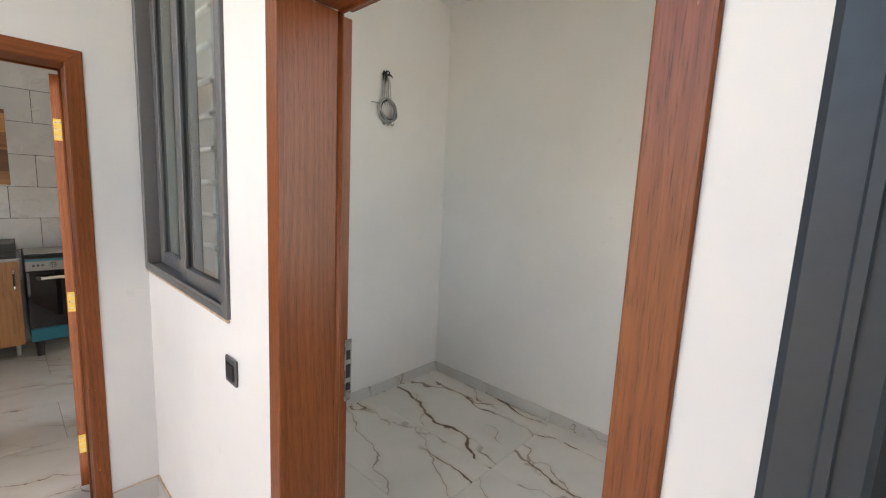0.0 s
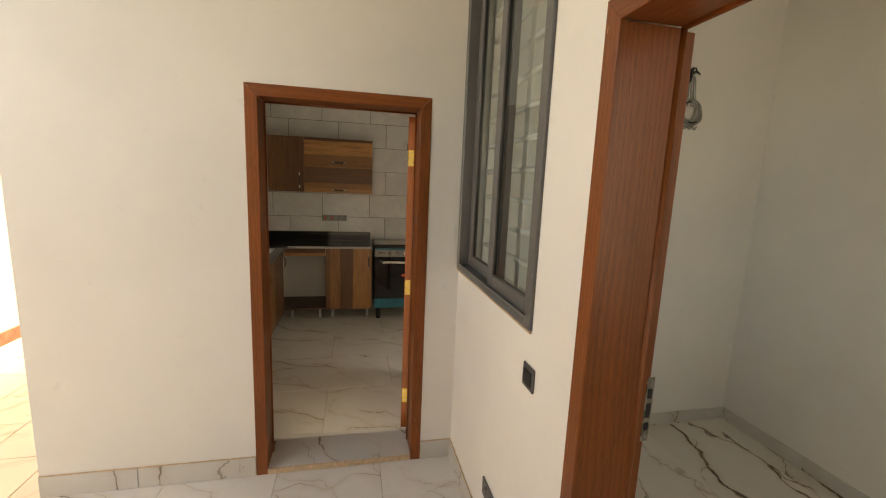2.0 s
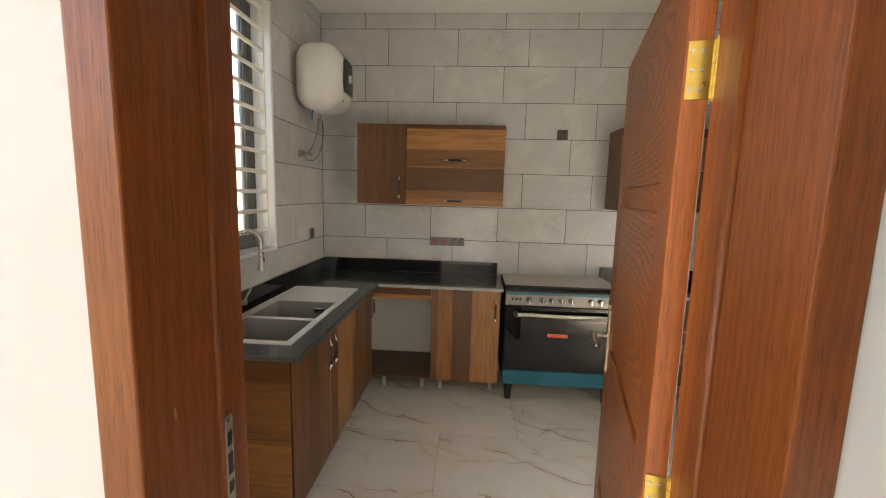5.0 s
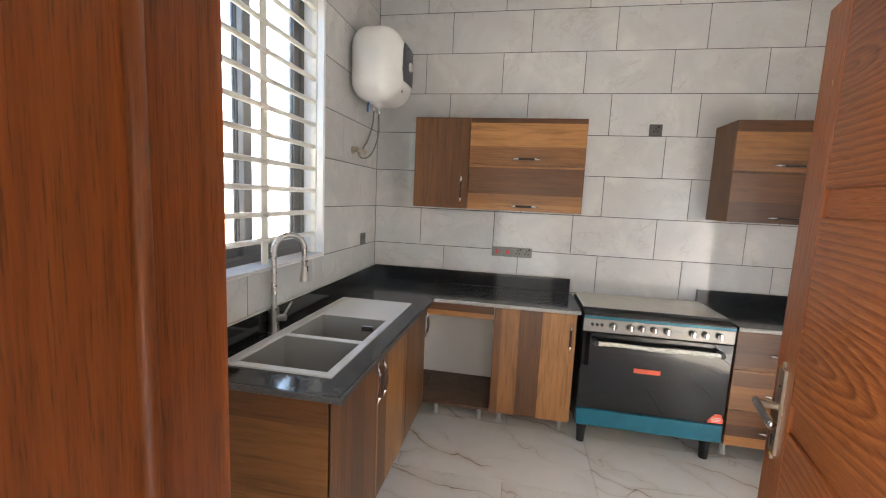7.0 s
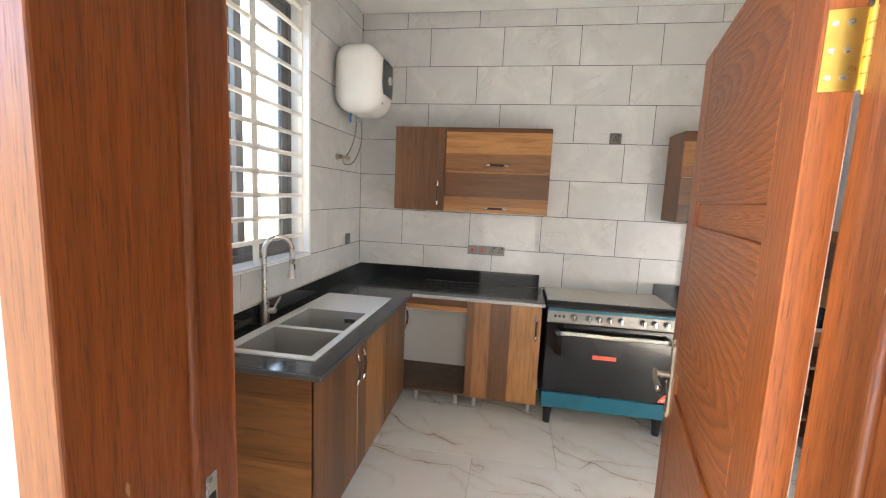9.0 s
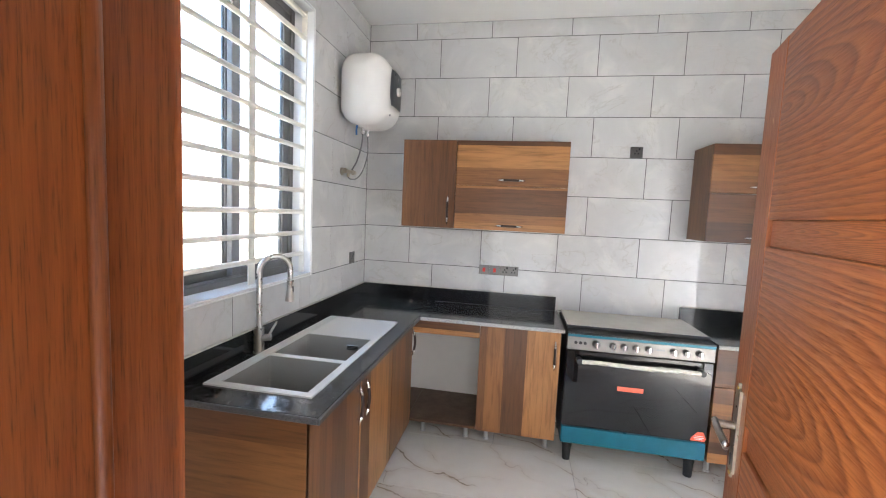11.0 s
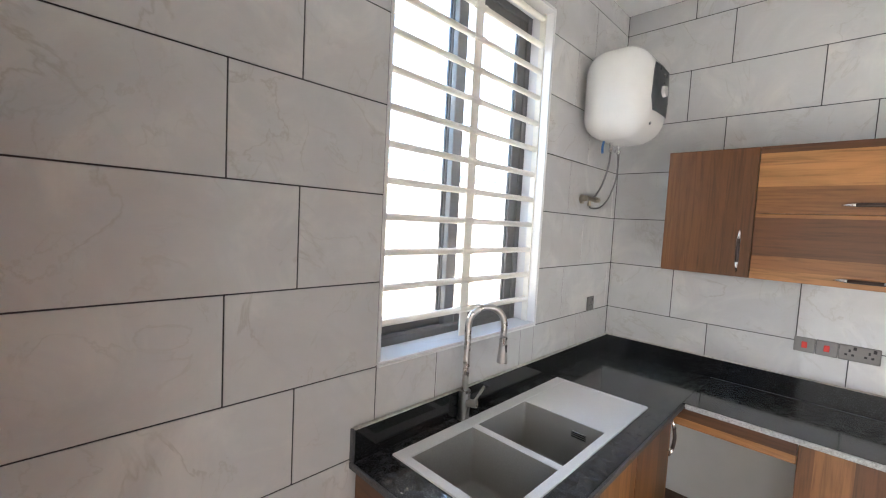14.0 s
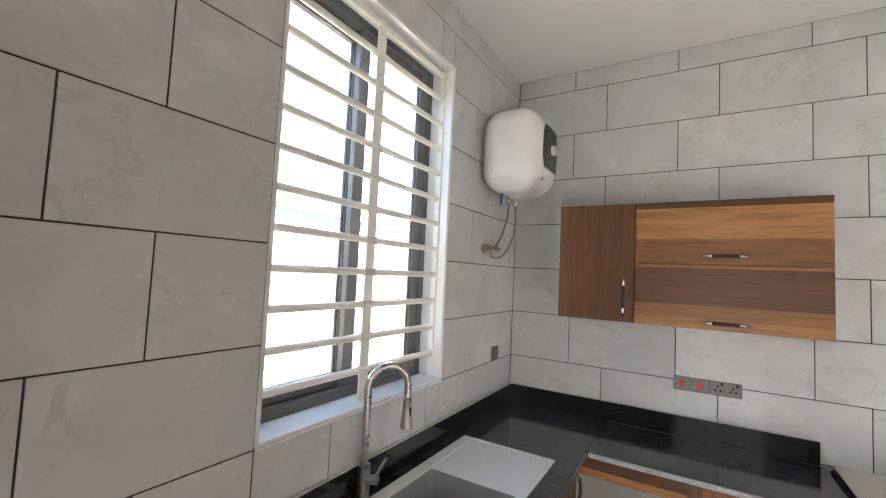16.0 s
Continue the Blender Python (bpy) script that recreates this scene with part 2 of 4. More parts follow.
def laminate(name, axis, across, fine=1.0, staves=7.5, spread=1.0):
    """Brown board with straight staves of several browns running along an axis."""
    m, nt, p = material(name)
    i, j = "xyz".index(axis), "xyz".index(across)
    s = [0.0, 0.0, 0.0]
    s[j] = 1.0
    band = node(nt, "ShaderNodeTexVoronoi", Scale=staves, Randomness=0.9)
    band.voronoi_dimensions, band.feature = "1D", "F1"
    sep = nt.nodes.new("ShaderNodeSeparateXYZ")
    nt.links.new(coords(nt, (1, 1, 1), True), sep.inputs[0])
    nt.links.new(sep.outputs[j], band.inputs["W"])
    tone = nt.nodes.new("ShaderNodeSeparateColor")
    nt.links.new(band.outputs["Color"], tone.inputs[0])
    c = ramp(nt, tone.outputs[0], [(q, tuple(a + (b - a) * spread for a, b in zip((0.20, 0.086, 0.030), t))) for q, t in
                                   ((0.05, (0.115, 0.047, 0.017)), (0.35, (0.165, 0.068, 0.024)), (0.6, (0.235, 0.101, 0.034)), (0.9, (0.34, 0.155, 0.053)))])
    st = [1.0, 1.0, 1.0]
    st[i] = 0.05
    g = noise_of(nt, coords(nt, st, True), 60 * fine, 6, 0.65, 0.6)
    sw = [1.0, 1.0, 1.0]
    sw[i] = 0.2
    f = noise_of(nt, coords(nt, sw, True), 9, 4, 0.6, 1.2)
    c = mix(nt, 0.7, c, ramp(nt, g, [(0.3, grey(0.40)), (0.5, grey(0.98)), (0.75, grey(1.2))]), "MULTIPLY")
    c = mix(nt, 0.6, c, ramp(nt, f, [(0.35, grey(0.66)), (0.55, grey(1.0)), (0.7, grey(1.12))]), "MULTIPLY")
    nt.links.new(c, p.inputs["Base Color"])
    p.inputs["Roughness"].default_value = 0.36
    bump(nt, p, g, 0.06, 0.0006)
    return m


def marble(name, base, vein, angle, core=0.004, strength=0.9, stain=0.25, rough=0.12, amber=(0.48, 0.36, 0.24)):
    """Polished porcelain with long, wandering, branching veins that run along one direction, and pale amber clouds beside them."""
    m, nt, p = material(name)
    v = coords(nt, (1, 1, 1), True)
    cloud = noise_of(nt, v, 2.0, 5, 0.6)
    c = ramp(nt, cloud, [(0.3, tuple(x * 0.9 for x in base)), (0.6, base)])

    def centred(source, amount):
        return maths(nt, "MULTIPLY", maths(nt, "SUBTRACT", source, 0.5), amount)

    for lean, spacing, w, k, seed in ((0, 0.44, core, 1.0, 1.3), (26, 0.62, core * 0.7, 0.75, 1.9), (-17, 0.37, core * 0.45, 0.6, 2.4)):
        vv = coords(nt, (1, 1, 1), True, (0, 0, -(angle + lean)))
        sep = nt.nodes.new("ShaderNodeSeparateXYZ")
        nt.links.new(vv, sep.inputs[0])
        u = maths(nt, "ADD", sep.outputs[1], centred(noise_of(nt, vv, 1.5 * seed, 2, 0.5), 0.42))
        u = maths(nt, "ADD", u, centred(noise_of(nt, vv, 9.0, 4, 0.62), 0.085))
        d = maths(nt, "ABSOLUTE", maths(nt, "SUBTRACT", maths(nt, "FRACT", maths(nt, "DIVIDE", u, spacing)), 0.5))
        d = maths(nt, "MULTIPLY", d, spacing)
        wide = maths(nt, "MULTIPLY", ramp(nt, noise_of(nt, vv, 5.0, 3, 0.6), [(0.35, grey(0.25)), (0.7, grey(1.0))]), w * 2.2)
        line = maths(nt, "SUBTRACT", 1.0, maths(nt, "DIVIDE", d, wide))
        line = ramp(nt, line, [(0.0, grey(0.0)), (0.6, grey(strength * k))])
        gate = ramp(nt, noise_of(nt, v, seed, 2, 0.5), [(0.40, grey(0.0)), (0.52, grey(1.0))])
        halo = ramp(nt, d, [(0.0, grey(stain * k)), (0.05, grey(0.0))])
        c = mix(nt, mix(nt, 1.0, halo, gate, "MULTIPLY"), c, amber)
        c = mix(nt, mix(nt, 1.0, line, gate, "MULTIPLY"), c, vein)
    nt.links.new(c, p.inputs["Base Color"])
    nt.links.new(ramp(nt, cloud, [(0.3, grey(rough + 0.05)), (0.7, grey(rough))]), p.inputs["Roughness"])
    return m


def stone_tile(name, base, pale, crease, rough):
    """Grey glazed tile with soft pale clouds and a few thin, faint creases; each tile has its own."""
    m, nt, p = material(name)
    v = coords(nt, (1, 1, 1), True)
    cloud = noise_of(nt, v, 3.2, 6, 0.6, 0.8)
    c = ramp(nt, cloud, [(0.36, tuple(x * 0.95 for x in base)), (0.52, base), (0.68, pale)])
    for sc, w, strength, level in ((2.4, 0.011, 0.62, 0.5), (4.1, 0.013, 0.42, 0.55)):
        lines = noise_of(nt, v, sc, 7, 0.55, 0.9)
        d = nt.nodes.new("ShaderNodeMath")
        d.operation = "SUBTRACT"
        d.inputs[1].default_value = level
        nt.links.new(lines, d.inputs[0])
        ab = nt.nodes.new("ShaderNodeMath")
        ab.operation = "ABSOLUTE"
        nt.links.new(d.outputs[0], ab.inputs[0])
        gate = ramp(nt, noise_of(nt, v, 2.7 + sc / 3, 2, 0.5), [(0.46, grey(0.0)), (0.6, grey(1.0))])
        line = ramp(nt, ab.outputs[0], [(0.0, grey(strength)), (w, grey(0.0))])
        c = mix(nt, mix(nt, 1.0, line, gate, "MULTIPLY"), c, crease)
    nt.links.new(c, p.inputs["Base Color"])
    nt.links.new(ramp(nt, cloud, [(0.3, grey(rough + 0.02)), (0.7, grey(rough))]), p.inputs["Roughness"])
    return m


def plain(name, colour, rough=0.5, metal=0.0, noise_amount=0.1, scale=20.0, bump_by=0.03):
    m, nt, p = material(name)
    v = coords(nt, (1, 1, 1), True)
    n = noise_of(nt, v, scale, 5, 0.6)
    c = ramp(nt, n, [(0.3, tuple(x * (1 - noise_amount) for x in colour)), (0.7, tuple(min(1, x * (1 + noise_amount)) for x in colour))])
    nt.links.new(c, p.inputs["Base Color"])
    p.inputs["Metallic"].default_value = metal
    nt.links.new(ramp(nt, n, [(0.3, grey(min(1, rough * 1.15))), (0.7, grey(rough * 0.88))]), p.inputs["Roughness"])
    if bump_by:
        bump(nt, p, n, bump_by, 0.001)
    return m


def glass(name, colour=(0.90, 0.95, 0.95)):
    m, nt, p = material(name)
    p.inputs["Base Color"].default_value = (*colour, 1)
    p.inputs["Roughness"].default_value = 0.0
    p.inputs["IOR"].default_value = 1.22
    p.inputs["Transmission Weight"].default_value = 1.0
    return m


def granite(name, fleck, cloud, rough):
    """Dark speckled stone: fine flecks of grey in a near-black ground, with paler clouds."""
    m, nt, p = material(name)
    v = coords(nt, (1, 1, 1))
    f = noise_of(nt, v, 190, 3, 0.7)
    b = noise_of(nt, v, 30, 5, 0.65, 0.3)
    c = ramp(nt, f, [(0.42, (0.006, 0.0065, 0.007)), (0.58, tuple(x * fleck for x in (0.020, 0.021, 0.023))), (0.75, tuple(x * fleck for x in (0.10, 0.105, 0.115)))])
    c = mix(nt, ramp(nt, b, [(0.36, grey(0.6)), (0.62, grey(0.0))]), c, (0.006, 0.0065, 0.007))
    c = mix(nt, ramp(nt, b, [(0.42, grey(0.0)), (0.64, grey(cloud))]), c, (0.12, 0.122, 0.134))
    nt.links.new(c, p.inputs["Base Color"])
    nt.links.new(ramp(nt, b, [(0.3, grey(rough)), (0.7, grey(rough * 1.8))]), p.inputs["Roughness"])
    p.inputs["IOR"].default_value = 1.55
    return m


PAINT = plaster("white_wall_paint", (0.80, 0.78, 0.74), 0.10)
CEILING = plaster("white_ceiling_paint", (0.82, 0.82, 0.80), 0.04)
OUTER = plaster("cream_outdoor_paint", (0.60, 0.54, 0.45), 0.1)
D, M_, L = (0.092, 0.021, 0.0060), (0.240, 0.064, 0.0150), (0.39, 0.130, 0.032)
WOOD_Z = wood("varnished_wood_upright", "z", D, M_, L)
WOOD_X = wood("varnished_wood_level", "x", D, M_, L)
WOOD_P = figured_wood("varnished_figured_wood", D, M_, L)
LAM_Z_X = laminate("brown_board_upright", "z", "x")
LAM_Z_Y = laminate("brown_board_upright_side", "z", "y")
LAM_X_Z = laminate("brown_board_level", "x", "z", 1.0, 11.0, 1.45)
LAM_END = laminate("brown_board_end", "x", "z", 1.0, 6.0, 1.2)
LAM_Y_Z = laminate("brown_board_level_side", "y", "z")
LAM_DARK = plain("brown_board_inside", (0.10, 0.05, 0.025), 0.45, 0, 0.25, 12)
TILE = stone_tile("grey_wall_tile", (0.575, 0.575, 0.57), (0.655, 0.648, 0.625), (0.45, 0.435, 0.40), 0.022)
GROUT = plain("dark_grout", (0.04, 0.04, 0.043), 0.9)
FLOOR = marble("veined_floor_tile", (0.70, 0.67, 0.62), (0.17, 0.12, 0.08), -24, 0.0035, 0.8, 0.32)
FLOOR_ROOM = marble("strongly_veined_floor_tile", (0.66, 0.63, 0.57), (0.10, 0.07, 0.045), -97, 0.010, 0.95, 0.4)
SKIRT = marble("veined_skirting_tile", (0.62, 0.60, 0.56), (0.16, 0.12, 0.09), -60, 0.006, 0.8, 0.25, 0.16)
GROUT_F = plain("floor_grout", (0.22, 0.21, 0.20), 0.9)
PAVE = marble("cream_paving_tile", (0.62, 0.52, 0.38), (0.42, 0.30, 0.18), 40, 0.02, 0.5, 0.3, 0.4)
ALU = plain("dark_grey_aluminium", (0.125, 0.121, 0.118), 0.42, 0.0, 0.06, 60)
ALU_DOOR = plain("charcoal_aluminium", (0.022, 0.032, 0.042), 0.42, 0.0, 0.06, 60)
GLASS = glass("window_glass", (0.86, 0.93, 0.94))
BARS = plain("cream_painted_steel", (0.80, 0.77, 0.70), 0.4, 0, 0.05, 30)
PUTTY = plain("pale_putty", (0.52, 0.50, 0.45), 0.7, 0, 0.25, 60, 0.2)
GRANITE = granite("black_granite", 1.0, 0.0, 0.05)
# GRANITE again, with stronger flecks and a reflected sheen painted in as grey clouds.
GRANITE_SHEEN = granite("sheen_granite_top", 2.2, 0.4, 0.08)
EDGE = plain("sawn_granite_edge", (0.075, 0.076, 0.08), 0.4, 0, 0.6, 220, 0.2)
EDGE_PALE = plain("pale_sawn_edge", (0.36, 0.355, 0.34), 0.6, 0, 0.4, 160, 0.2)
SINK = plain("grey_composite", (0.31, 0.30, 0.28), 0.55, 0, 0.08, 250)
RIM = plain("pale_composite", (0.74, 0.74, 0.73), 0.45, 0, 0.05, 250)
STEEL = plain("brushed_steel", (0.44, 0.42, 0.39), 0.28, 1.0, 0.03, 30, 0.0)
PANEL = plain("satin_steel_panel", (0.24, 0.232, 0.22), 0.42, 1.0, 0.04, 30, 0.0)
KNOB = plain("dark_steel_knob", (0.16, 0.155, 0.15), 0.3, 1.0, 0.04, 40, 0.0)
CHROME = plain("chrome", (0.78, 0.78, 0.78), 0.12, 1.0, 0.03, 40, 0.0)
BRASS = plain("polished_brass", (0.58, 0.40, 0.11), 0.3, 1.0, 0.08, 40)
BRONZE = plain("antique_nickel", (0.42, 0.37, 0.30), 0.3, 1.0, 0.15, 50)
ENAMEL = plain("white_enamel", (0.80, 0.79, 0.76), 0.18, 0, 0.02, 10, 0.0)
GREYP = plain("slate_plastic", (0.15, 0.165, 0.18), 0.3, 0, 0.05, 20, 0.0)
BLACK = plain("black_plastic", (0.012, 0.012, 0.013), 0.4, 0, 0.1, 60)
BLACKG = plain("black_oven_glass", (0.006, 0.0065, 0.007), 0.018, 0, 0.05, 10, 0.0)
# Pale base colour paints in the tiled wall that the lid would reflect.
LID = plain("hob_glass_painted_sheen", (0.58, 0.54, 0.46), 0.10, 0, 0.05, 10, 0.0)
FILM = plain("teal_protective_film", (0.008, 0.125, 0.185), 0.3, 0.2, 0.1, 8)
PLATE = plain("grey_switch_plate", (0.11, 0.104, 0.10), 0.4, 0.3, 0.05, 60)
PLATE_PALE = plain("pale_grey_switch_plate", (0.20, 0.19, 0.18), 0.4, 0.3, 0.05, 60)
RED = plain("red_switch", (0.62, 0.03, 0.02), 0.35, 0, 0.05, 30)
STICK = plain("orange_red_sticker", (0.80, 0.13, 0.07), 0.5, 0, 0.05, 30)
WHITEP = plain("white_plastic", (0.75, 0.75, 0.74), 0.35, 0, 0.04, 30)
FOAM = plain("wrinkled_clear_wrap", (0.58, 0.56, 0.50), 0.4, 0.0, 0.2, 45, 0.4)
CABLE = plain("grey_cable", (0.27, 0.27, 0.26), 0.5, 0, 0.2, 30)
TERRA = plain("brown_roof_tile", (0.20, 0.09, 0.05), 0.8, 0, 0.3, 6)
BLUE = plain("blue_fascia_paint", (0.03, 0.13, 0.35), 0.6, 0, 0.1, 6)
SANDY = plain("beige_plaster_edge", (0.55, 0.40, 0.26), 0.8, 0, 0.2, 40)
WTILE = marble("white_gloss_tile", (0.78, 0.78, 0.78), (0.66, 0.66, 0.66), 60, 0.006, 0.5, 0.1, 0.12, (0.7, 0.7, 0.7))
HANDLE = plain("dark_handle_wood", (0.030, 0.014, 0.010), 0.35, 0, 0.2, 60)
FOOT = plain("grey_plastic_foot", (0.42, 0.42, 0.41), 0.35, 0.2, 0.06, 40)
HOSE = plain("braided_hose", (0.20, 0.20, 0.20), 0.35, 0.8, 0.3, 300)
LAM_DARKX = laminate("brown_shelf_board", "x", "y")
SKY_PLAIN = plain("grey_cement", (0.30, 0.29, 0.27), 0.9, 0, 0.2, 8)

# ---- the place in metres: x across the kitchen, y into it, z up ----
FY0, FY1 = -3.19, -2.905   # porch face and kitchen face of the wall with the kitchen door
PZ = -0.025          # porch floor
BX0, BX1 = 2.01, 2.22      # wall between porch and bare room
CZ, PCZ = 3.148, 3.20
DX0, DX1, DZT = 0.845, 1.813, 2.175   # outer edges of the kitchen door's casing

# floors and ground
setting("ground", one(-60, 60, -60, 60, -0.30, -0.06), SKY_PLAIN, "bare grey cement ground round the house", "ground")
kitchen_floor = setting("floor", boxes((-0.2, RX + 0.2, FY1, 0.2, -0.2, -0.006), (DX0 + 0.022, DX1 - 0.022, FY0, FY1, -0.2, PZ - 0.02)), GROUT_F,
                        "pale veined porcelain kitchen floor with thin joints", "floor")
porch_floor = setting("porch_floor", one(-0.225, BX0 + 0.2, -8.2, FY0, -0.2, PZ - 0.006), GROUT_F,
                      "white veined porcelain porch floor with grey joints", "floor")
bare_floor = setting("room_floor", one(BX0 + 0.2, 4.26, -6.2, -3.07, -0.2, PZ - 0.006), GROUT_F,
                     "white veined porcelain floor of the empty room", "floor")
pavement = setting("pavement", one(-2.0, -0.225, -9.5, 6.0, -0.2, PZ - 0.02), GROUT_F, "cream tiled paving of the side passage", "pavement")

# walls
KW = (-1.95, -0.935, 1.225, 2.825)     # kitchen window: y, y, z, z
setting("wall_left", pierced("x", (FY1, 0.2, -0.2, 3.4), [KW], -0.225, -0.012), PAINT, "thick cream-painted outer wall of the kitchen", "wall")
setting("wall_back", one(-0.012, RX + 0.2, 0.012, 0.2, -0.2, 3.4), PAINT, "plastered wall behind the kitchen tiles", "wall")
# Grey lessens bounce; the opening is unseen, added for a fill lamp.
setting("wall_right", pierced("x", (FY1 + 0.002, 0.012, -0.2, 3.4), [(-2.88, -2.12, 0.0, 2.1)], RX + 0.012, RX + 0.2), TILE, "plain grey glazed kitchen wall", "wall")
setting("wall_front", pierced("y", (-0.225, BX0 + 0.1, -0.2, 3.4), [(DX0 + 0.022, DX1 - 0.022, -0.3, DZT - 0.022)], FY0, FY1), PAINT,
        "white plastered wall holding the kitchen door", "wall")
setting("wall_room_side", one(BX0 + 0.1, 4.25, -3.07, FY1, -0.2, 3.4), PAINT, "white plastered side wall of the empty room", "wall")
FW = (-4.25, -3.193, 1.213, 2.82)      # porch window
BD = (-5.51, -4.535, 2.175)            # empty room's door casing
AD = (-7.6, -5.59, 2.82)               # aluminium sliding door
setting("wall_porch", pierced("x", (-8.2, FY0, -0.2, 3.4), [FW, (BD[0] + 0.022, BD[1] - 0.022, -0.3, BD[2] - 0.022), (AD[0], AD[1], -0.3, AD[2])], BX0, BX1), PAINT,
        "white plastered porch wall with a window and a doorway", "wall")
setting("wall_room_far", one(4.25, 4.45, -6.2, -3.07, -0.2, 3.4), PAINT, "white plastered far wall of the empty room", "wall")
# The opening is unseen, added to let light into the empty room.
setting("wall_room_end", pierced("y", (BX1, 4.45, -0.2, 3.4), [(2.45, 3.25, 1.0, 2.7)], -6.4, -6.2), PAINT, "white plastered end wall of the empty room", "wall")
setting("ceiling", one(-0.1, RX + 0.1, FY1, 0.1, CZ, CZ + 0.1), CEILING, "smooth white painted kitchen ceiling", "ceiling")
setting("room_ceiling", one(BX0 + 0.1, 4.35, -6.3, -3.07, PCZ, PCZ + 0.1), CEILING, "smooth white painted ceiling of the empty room", "ceiling")
# Unseen dull wall, added to cut the light bounced onto the door jambs.
setting("wall_porch_end", one(-0.225, BX0, -7.2, -7.0, -0.2, 3.6), SKY_PLAIN, "unseen grey wall added to hold back light at the porch end", "wall")
# Unseen wall, added to block side light from the room's doorway jamb.
setting("wall_porch_left", one(-0.225, -0.06, -7.0, -5.85, -0.2, 3.6), SKY_PLAIN, "unseen grey wall added to hold back light at the porch's side", "wall")
# Unseen slab, added so that sky light enters only from the open side.
setting("porch_sky_blocker", one(-0.225, BX0 + 0.1, -7.1, FY0, PCZ + 0.2, PCZ + 0.3), CEILING, "unseen white slab added to keep sky light off the porch", "ceiling")
setting("boundary_wall", one(-2.15, -1.97, -12, 9, -0.2, 2.19), OUTER, "cream-painted boundary wall along the side passage", "wall")
setting("boundary_skirting", one(-1.97, -1.955, -12, 9, PZ - 0.02, 0.09), TERRA, "brown tiled skirting at the boundary wall's foot", "skirting")
# ---- door frames and the kitchen door ----
def mitred(outline, thick=0.016, bevel=0.0035):
    """A flat board with its outline in x and z, its face at y = 0 and its front edges eased."""
    bm = bmesh.new()
    front = [bm.verts.new((x, 0.0, z)) for x, z in outline]
    back = [bm.verts.new((x, thick, z)) for x, z in outline]
    bm.faces.new(front)
    bm.faces.new(back[::-1])
    n = len(outline)
    for k in range(n):
        bm.faces.new((front[k], back[k], back[(k + 1) % n], front[(k + 1) % n]))
    bmesh.ops.recalc_face_normals(bm, faces=bm.faces)
    # only the two long edges are eased, so that the mitres stay tight
    long = sorted((e for e in bm.edges if all(abs(v.co.y) < 1e-6 for v in e.verts)), key=lambda e: -e.calc_length())[:2]
    bmesh.ops.bevel(bm, geom=long, offset=bevel, segments=2, affect="EDGES", profile=0.5)
    return bm


def door_frame(name, loc, turn, width, height, depth, label):
    """Casing, jambs with a stop bead and a rebate, seen from the porch side; local x runs to the right, y into the wall."""
    fr = thing(name, loc, label, "door frame", kind="structure", turn=turn)
    fr["local"] = 1
    c = 0.062
    g = 0.0006
    part("casing", mitred([(0, 0), (c, 0), (c, height - c - g), (0, height - g)]), WOOD_Z, fr)
    part("casing", mitred([(width - c, 0), (width, 0), (width, height - g), (width - c, height - c - g)]), WOOD_Z, fr)
    part("casing", mitred([(c + g, height - c), (width - c - g, height - c), (width - g, height), (g, height)]), WOOD_X, fr)
    for s in (0, 1):
        f = (lambda a: a) if s == 0 else (lambda a: width - a)
        part("jamb", boxes((f(0.022), f(0.059), 0.0165, 0.19, 0, height - c), (f(0.022), f(0.044), 0.19, depth, 0, height - c), bevel=0.0015), WOOD_Z, fr)
        bm = bmesh.new()
        rod(bm, (f(0.060), 0.178, 0), (f(0.060), 0.178, height - c), 0.008, 12)
        part("stop_bead", bm, WOOD_Z, fr, smooth=True)
    part("head_jamb", boxes((0.059, width - 0.059, 0.0165, 0.19, height - 0.059, height - 0.022), (0.044, width - 0.044, 0.19, depth, height - 0.044, height - 0.022)), WOOD_X, fr)
    bm = bmesh.new()
    rod(bm, (0.06, 0.178, height - 0.060), (width - 0.06, 0.178, height - 0.060), 0.008, 12)
    part("stop_bead", bm, WOOD_X, fr, smooth=True)
    # strike plate with its keyhole slots, let into the left rebate
    plate = part("strike_plate", one(0.0435, 0.046, 0.215, 0.240, 1.015, 1.215, bevel=0.0008), STEEL, fr, "brushed steel strike plate")
    for z0, z1 in ((1.05, 1.075), (1.09, 1.135), (1.15, 1.18)):
        part("slot", one(0.0455, 0.0466, 0.220, 0.235, z0, z1), BLACK, plate)
    for z in (1.027, 1.203):
        bm = bmesh.new()
        rod(bm, (0.0455, 0.228, z), (0.0472, 0.228, z), 0.004, 10)
        part("screw", bm, STEEL, plate)
    return fr


kitchen_frame = door_frame("door_frame_1", (DX0, FY0 - 0.006, PZ), 0, DX1 - DX0, DZT - PZ, 0.293, "varnished reddish-brown wooden frame of the kitchen door")
room_frame = door_frame("door_frame_2", (BX0 - 0.006, BD[1], PZ), -90, BD[1] - BD[0], BD[2] - PZ, 0.226, "varnished reddish-brown wooden frame of the empty room")

sill = thing("threshold", (1.33, FY0, PZ), "pale veined tile threshold with a beige edging strip", "threshold", kind="structure")
part("slab", one(DX0 + 0.06, DX1 - 0.06, FY0 + 0.010, FY1, PZ - 0.02, 0.0), SKIRT, sill)
part("edging", one(DX0 + 0.062, 1.40, FY0 - 0.010, FY0 + 0.010, PZ, 0.006, bevel=0.004), SANDY, sill, "beige plaster edging")
part("edging", one(1.402, DX1 - 0.062, FY0 - 0.010, FY0 + 0.010, PZ, 0.004, bevel=0.004), SANDY, sill, "beige plaster edging")


